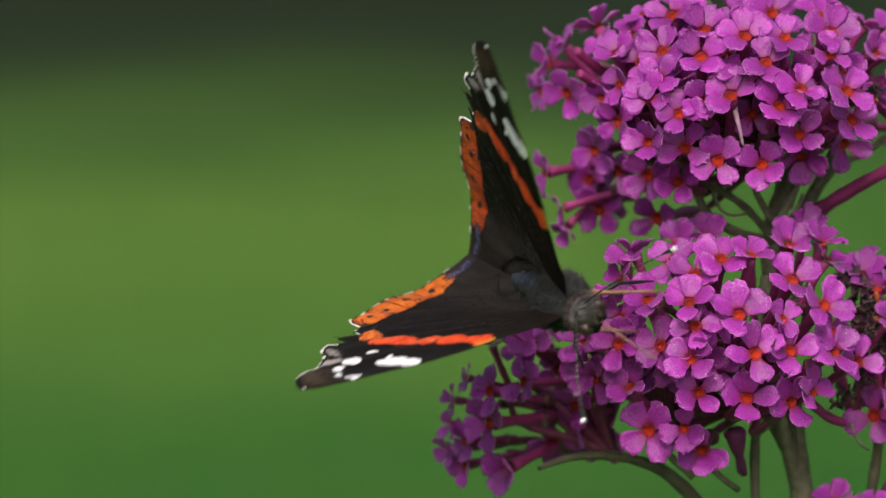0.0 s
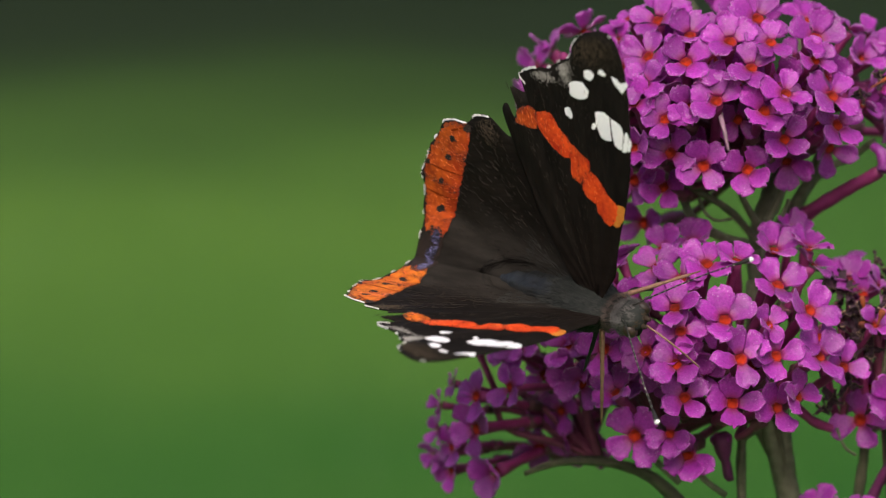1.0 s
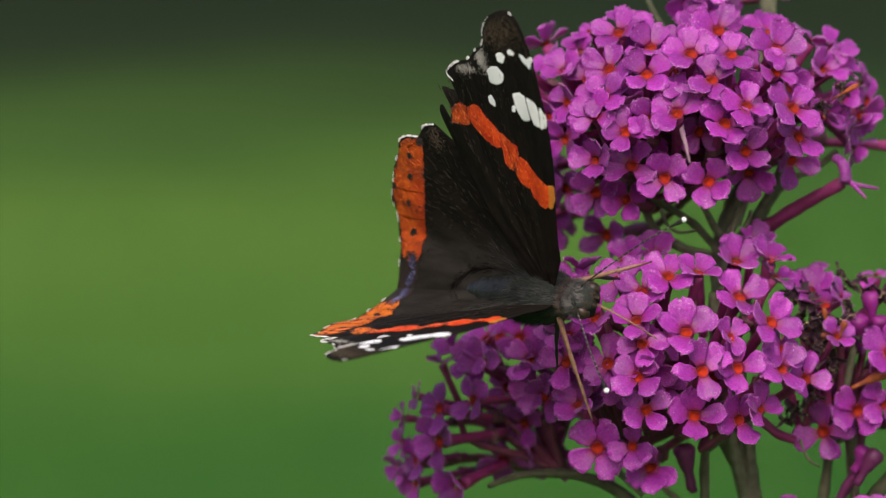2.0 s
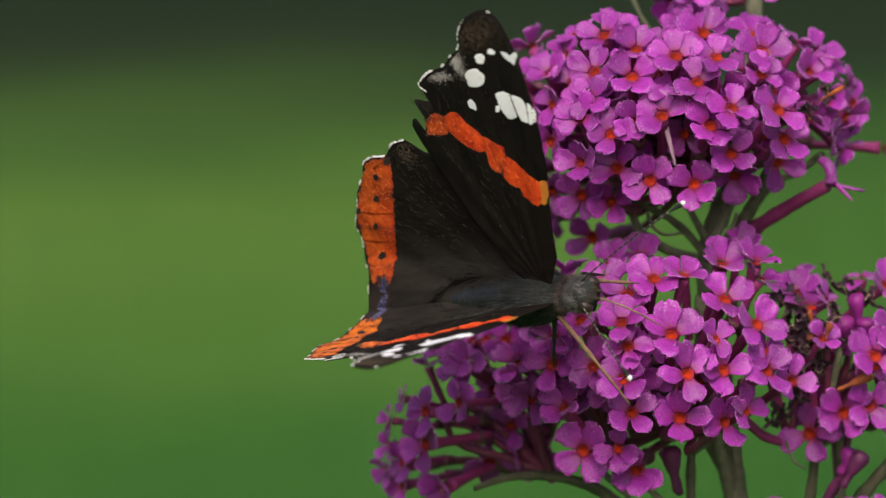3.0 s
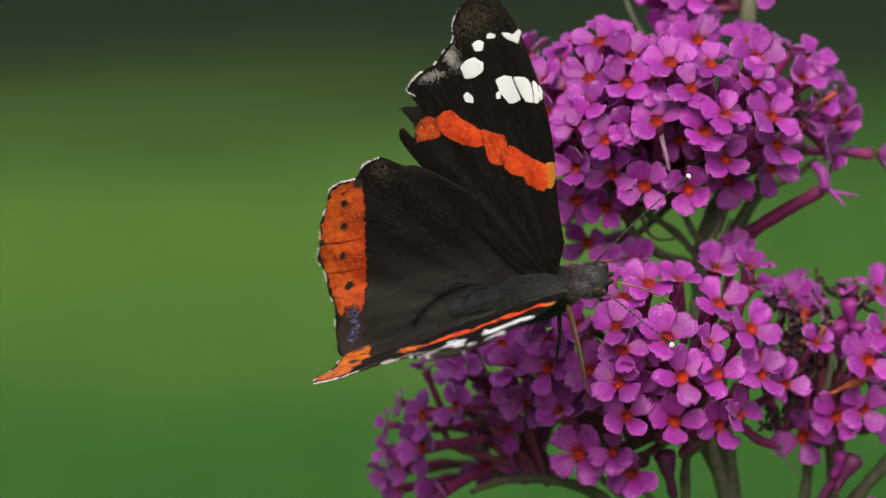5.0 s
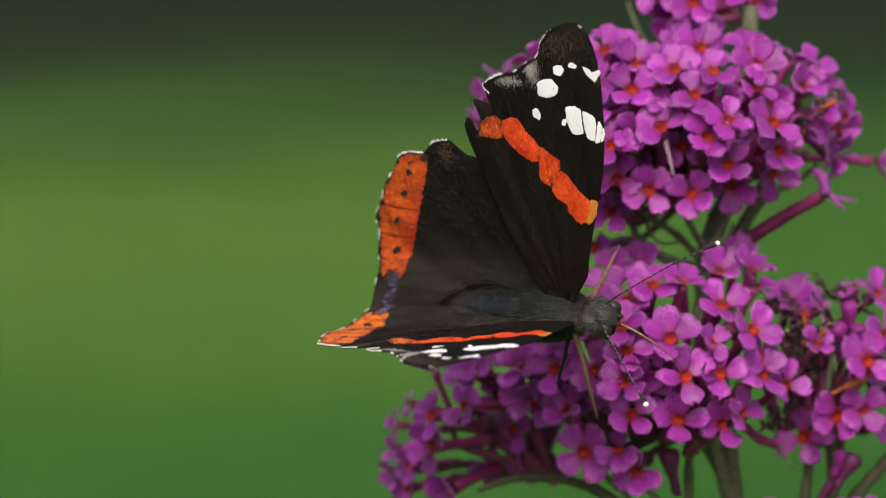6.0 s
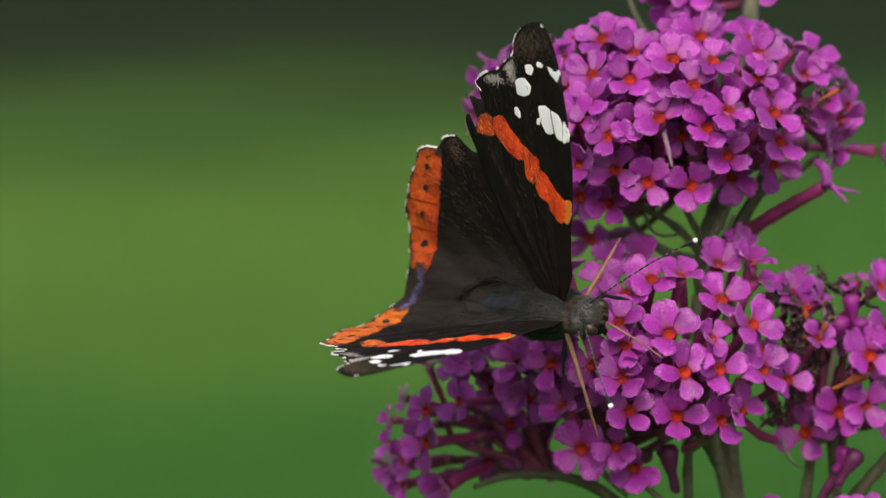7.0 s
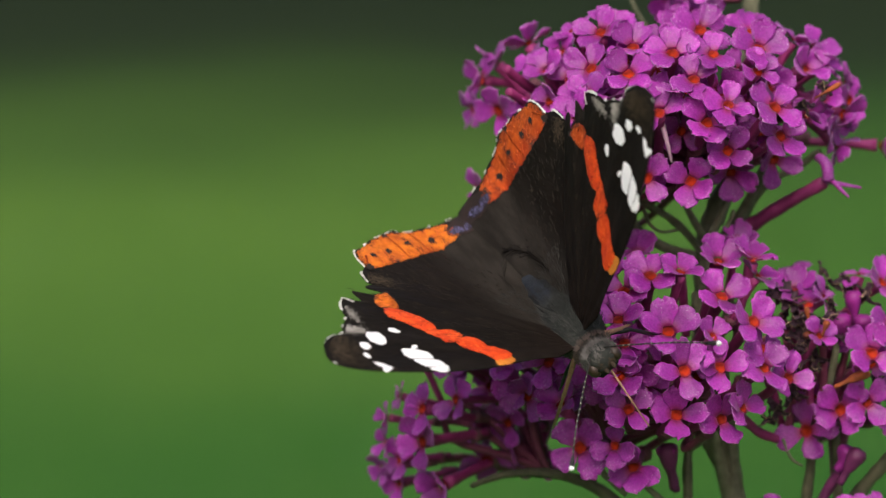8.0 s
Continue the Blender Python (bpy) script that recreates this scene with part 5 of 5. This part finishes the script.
# ---- what moves ----
def motions():
    sway = [(0, 8.43, 2.15, 0), (0.5, 7.89, 2.05, 0), (1, 6.85, 1.56, 0), (1.5, 4.68, 0.85, 0), (1.7, 3.68, 0.53, 0), (2.8, 1.32, -0.08, 0), (3, 1, -0.08, 0), (3.5, 0, 0, 0), (4, -0.08, -0.15, 0), (4.5, 0.08, -0.37, 0), (4.7, 0.22, -0.56, 0.5), (5.8, 1.65, -3.25, 15), (6, 1.66, -3.27, 15), (6.5, 1.78, -2.35, 11), (7, 1.02, -1.1, 6), (7.5, 1.02, -0.79, 2), (8, 0.63, 0.25, 0)]  # seconds, millimetres to the right, up and away
    walk(bush, [(t, pose(FOOT.x, FOOT.y, up * MM, -math.degrees(away * MM / 1.15), math.degrees(side * MM / 1.15), 0)) for t, side, up, away in sway])
    walk(butterfly, [(t, VIEW @ pose(u * MM, v * MM, w * MM, *turn)) for t, u, v, w, turn in [
        (0, 13.50, -5.95, 6.70, (-1.0, -66.5, -27.0)),
        (0.1, 14.57, -4.86, 6.70, (-11.0, -63.0, -18.4)),
        (0.2, 14.80, -4.73, 6.70, (-12.4, -62.1, -17.5)),
        (0.3, 16.96, -4.89, 6.70, (-18.7, -51.1, -16.1)),
        (0.4, 17.93, -5.30, 6.70, (-20.4, -44.6, -18.4)),
        (0.5, 17.79, -5.58, 6.70, (-19.6, -44.7, -19.3)),
        (1, 16.76, -6.09, 6.70, (-17.9, -46.0, -17.8)),
        (1.5, 13.82, -6.29, 6.70, (-19.2, -50.4, -14.8)),
        (1.7, 11.88, -5.38, 6.70, (-23.6, -56.9, -6.4)),
        (2.8, 11.98, -4.66, 6.70, (-25.9, -46.1, 1.1)),
        (3, 11.50, -4.82, 6.70, (-27.7, -47.5, 3.3)),
        (3.2, 10.04, -4.13, 6.70, (-29.6, -51.4, 6.9)),
        (3.5, 9.86, -3.51, 6.70, (-30.8, -50.0, 10.7)),
        (3.7, 10.77, -4.10, 6.70, (-27.6, -44.0, 7.8)),
        (4, 8.77, -3.57, 6.70, (-31.8, -54.0, 17.9)),
        (4.2, 8.14, -2.58, 6.70, (-33.2, -54.2, 21.3)),
        (4.3, 8.04, -2.48, 6.70, (-32.6, -54.3, 21.4)),
        (4.5, 11.32, -4.18, 6.70, (-25.6, -39.5, 10.0)),
        (4.7, 11.55, -3.90, 6.45, (-30.7, -32.1, 15.8)),
        (5.8, 14.17, -6.25, -0.80, (-29.4, -42.2, -5.3)),
        (6, 13.78, -6.90, -0.80, (-29.1, -42.9, -4.5)),
        (6.5, 14.68, -6.83, 1.20, (-27.8, -41.8, -3.0)),
        (6.8, 13.41, -6.70, 2.70, (-28.2, -49.2, -2.9)),
        (7, 12.95, -6.72, 3.70, (-26.2, -55.3, -5.8)),
        (7.2, 13.21, -6.89, 4.50, (-25.9, -55.6, -10.5)),
        (7.3, 14.16, -8.23, 4.90, (-21.5, -55.2, -19.1)),
        (7.5, 13.78, -8.65, 5.70, (-15.5, -62.0, -31.5)),
        (7.7, 14.03, -8.95, 6.10, (-3.0, -62.1, -43.7)),
        (8, 14.78, -9.27, 6.70, (-1.9, -53.9, -48.2)),
    ]])
    walk(fore_left, [(t, pose(0.00 * MM, 0.00 * MM, 0.10 * MM, *turn)) for t, turn in [
        (0, (51.8, -0.9, -5.3)),
        (0.1, (52.0, -1.5, -4.3)),
        (0.2, (51.4, -2.2, -3.3)),
        (0.3, (51.0, -1.6, -0.8)),
        (0.4, (51.0, -1.1, -0.3)),
        (0.5, (52.2, -0.1, -0.5)),
        (1, (51.8, 1.3, -0.8)),
        (1.5, (52.0, 1.9, -2.0)),
        (1.7, (50.9, 1.5, -2.7)),
        (2.8, (49.6, -0.2, -0.8)),
        (3, (50.3, -0.6, -1.4)),
        (3.2, (49.0, -1.9, 0.2)),
        (3.5, (48.3, -0.3, -0.8)),
        (3.7, (47.8, -1.5, 0.1)),
        (4, (48.3, -0.2, -2.1)),
        (4.2, (46.6, -1.7, -0.1)),
        (4.3, (46.3, -2.4, -0.2)),
        (4.5, (46.6, -0.6, 0.3)),
        (4.7, (45.6, -3.6, 0.0)),
        (5.8, (49.1, 0.3, -0.7)),
        (6, (48.0, 2.6, -0.6)),
        (6.5, (47.1, 1.2, -0.7)),
        (6.8, (46.8, 3.8, -2.5)),
        (7, (47.9, 0.9, -3.5)),
        (7.2, (47.4, 0.9, -1.6)),
        (7.3, (46.8, 0.3, -2.1)),
        (7.5, (46.7, 1.5, -2.8)),
        (7.7, (47.7, 1.5, -5.3)),
        (8, (49.1, 2.8, -4.5)),
    ]])
    walk(hind_left, [(t, pose(-3.56 * MM, 0.85 * MM, -0.25 * MM, *turn)) for t, turn in [
        (0, (48.4, -0.0, -2.7)),
        (0.1, (48.6, -1.9, -0.5)),
        (0.2, (49.0, -2.2, 0.1)),
        (0.3, (51.3, -1.2, 0.1)),
        (0.4, (52.4, -0.3, 0.9)),
        (0.5, (52.6, 1.3, 1.1)),
        (1, (53.0, 0.3, 0.8)),
        (1.5, (50.6, 1.7, 0.4)),
        (1.7, (50.2, -0.3, -0.5)),
        (2.8, (49.6, -0.9, 1.5)),
        (3, (50.0, -0.8, 1.3)),
        (3.2, (49.8, -1.8, 1.5)),
        (3.5, (48.6, -1.2, 1.3)),
        (3.7, (51.1, -0.3, 0.5)),
        (4, (49.4, 0.1, 0.5)),
        (4.2, (47.6, -1.7, 1.5)),
        (4.3, (47.8, -1.1, 1.5)),
        (4.5, (50.2, 0.3, 2.0)),
        (4.7, (51.9, 1.0, 3.4)),
        (5.8, (49.9, 0.1, 2.5)),
        (6, (49.0, 0.2, 1.6)),
        (6.5, (49.6, 0.5, 2.0)),
        (6.8, (46.3, 1.5, 1.9)),
        (7, (48.2, 1.0, 0.3)),
        (7.2, (48.2, -0.0, 0.3)),
        (7.3, (50.7, 0.5, 0.8)),
        (7.5, (46.3, -0.4, -0.5)),
        (7.7, (45.2, 1.3, 0.4)),
        (8, (46.5, 4.2, -1.4)),
    ]])
    walk(fore_right, [(t, pose(0.60 * MM, -0.64 * MM, -0.46 * MM, *turn)) for t, turn in [
        (0, (128.3, -1.8, 0.4)),
        (0.1, (127.4, -2.4, 1.6)),
        (0.2, (127.3, -3.0, 1.6)),
        (0.3, (126.9, -1.0, 2.8)),
        (0.4, (126.7, -1.0, 2.2)),
        (0.5, (126.3, -1.3, 1.5)),
        (1, (126.3, 0.8, 2.6)),
        (1.5, (126.8, 1.0, 1.8)),
        (1.7, (127.6, 0.5, 2.1)),
        (2.8, (128.0, -0.8, 2.2)),
        (3, (127.5, -0.8, 2.3)),
        (3.2, (127.1, -0.7, -2.6)),
        (3.5, (129.1, 0.7, -0.2)),
        (3.7, (128.6, 0.3, 1.5)),
        (4, (128.9, 1.9, 1.5)),
        (4.2, (129.3, 2.7, 1.2)),
        (4.3, (129.7, 2.2, 0.6)),
        (4.5, (128.9, 1.2, 2.7)),
        (4.7, (129.9, 0.2, 2.9)),
        (5.8, (128.6, 1.2, 3.2)),
        (6, (129.6, 2.4, 4.2)),
        (6.5, (129.5, 1.2, 3.0)),
        (6.8, (132.0, 2.7, 3.2)),
        (7, (130.1, 1.1, 1.9)),
        (7.2, (130.0, 1.1, 3.2)),
        (7.3, (129.4, 0.8, 3.7)),
        (7.5, (131.5, 0.3, 2.3)),
        (7.7, (131.7, 0.4, 2.1)),
        (8, (130.6, 1.6, 0.7)),
    ]])
    walk(hind_right, [(t, pose(-3.56 * MM, -0.85 * MM, -0.25 * MM, *turn)) for t, turn in [
        (0, (130.4, 0.6, 3.7)),
        (0.1, (130.1, -1.6, 3.6)),
        (0.2, (130.3, -2.4, 3.0)),
        (0.3, (128.7, -0.9, 4.6)),
        (0.4, (128.0, -1.4, 3.8)),
        (0.5, (127.6, -1.2, 3.4)),
        (1, (127.1, -1.1, 3.2)),
        (1.5, (129.0, 1.2, 3.1)),
        (1.7, (129.3, 0.5, 4.2)),
        (2.8, (130.5, -2.1, 4.0)),
        (3, (130.7, -1.8, 2.8)),
        (3.2, (132.8, -2.3, 2.8)),
        (3.5, (132.6, -1.6, 3.7)),
        (3.7, (131.1, -2.7, 1.4)),
        (4, (132.3, 0.6, 4.0)),
        (4.2, (135.7, -2.0, 3.1)),
        (4.3, (135.4, -1.7, 3.5)),
        (4.5, (132.5, -4.1, 2.2)),
        (4.7, (130.7, -5.8, 2.1)),
        (5.8, (131.0, -1.9, 3.8)),
        (6, (131.9, -1.4, 3.4)),
        (6.5, (132.3, -2.6, 2.5)),
        (6.8, (133.8, -0.7, 3.3)),
        (7, (132.5, 0.6, 3.4)),
        (7.2, (132.8, -0.0, 3.5)),
        (7.3, (131.5, 1.7, 4.6)),
        (7.5, (133.6, 1.4, 4.9)),
        (7.7, (132.9, 0.0, 4.6)),
        (8, (132.4, 2.0, 2.2)),
    ]])
    walk(leg_left, [(t, pose(1.30 * MM, 2.10 * MM, -0.90 * MM, *turn)) for t, turn in [
        (0, (111.0, 61.7, 125.6)),
        (0.5, (49.5, 29.5, 64.1)),
        (1, (60.5, 42.6, 80.8)),
        (1.5, (64.9, 43.5, 81.7)),
        (2.8, (116.2, 63.0, 116.9)),
        (3, (95.8, 67.5, 91.1)),
        (3.5, (124.1, 58.4, 123.8)),
        (3.7, (58.5, 25.9, 109.0)),
        (4, (77.7, 33.0, 102.9)),
        (4.5, (65.0, 72.0, 80.0)),
        (5.8, (52.8, 24.1, 116.3)),
        (6, (53.4, 21.4, 109.0)),
        (6.5, (49.9, 16.4, 99.2)),
        (7, (64.1, 17.5, 112.8)),
        (7.5, (83.9, 54.4, 95.5)),
        (8, (101.0, 42.3, 154.8)),
    ]])
    walk(leg_right, [(t, pose(1.30 * MM, -2.10 * MM, -0.90 * MM, *turn)) for t, turn in [
        (0, (138.7, 55.9, 153.5)),
        (0.5, (-52.9, 52.0, -95.4)),
        (1, (-65.9, 53.2, -112.5)),
        (1.5, (-68.2, 49.2, -112.4)),
        (2.8, (-30.2, 60.4, -61.5)),
        (3, (-32.5, 61.0, -63.8)),
        (3.5, (-119.0, 61.2, -163.5)),
        (3.7, (-112.6, 58.7, -168.5)),
        (4, (-90.3, 57.8, -132.5)),
        (4.5, (-78.5, 59.2, -138.5)),
        (5.8, (-69.6, 64.6, -117.8)),
        (6, (-79.1, 66.8, -126.3)),
        (6.5, (-54.9, 54.8, -104.9)),
        (7, (-66.6, 56.5, -100.0)),
        (7.5, (-120.8, 57.5, -148.7)),
        (8, (-89.4, 49.2, -129.6)),
    ]])


motions()
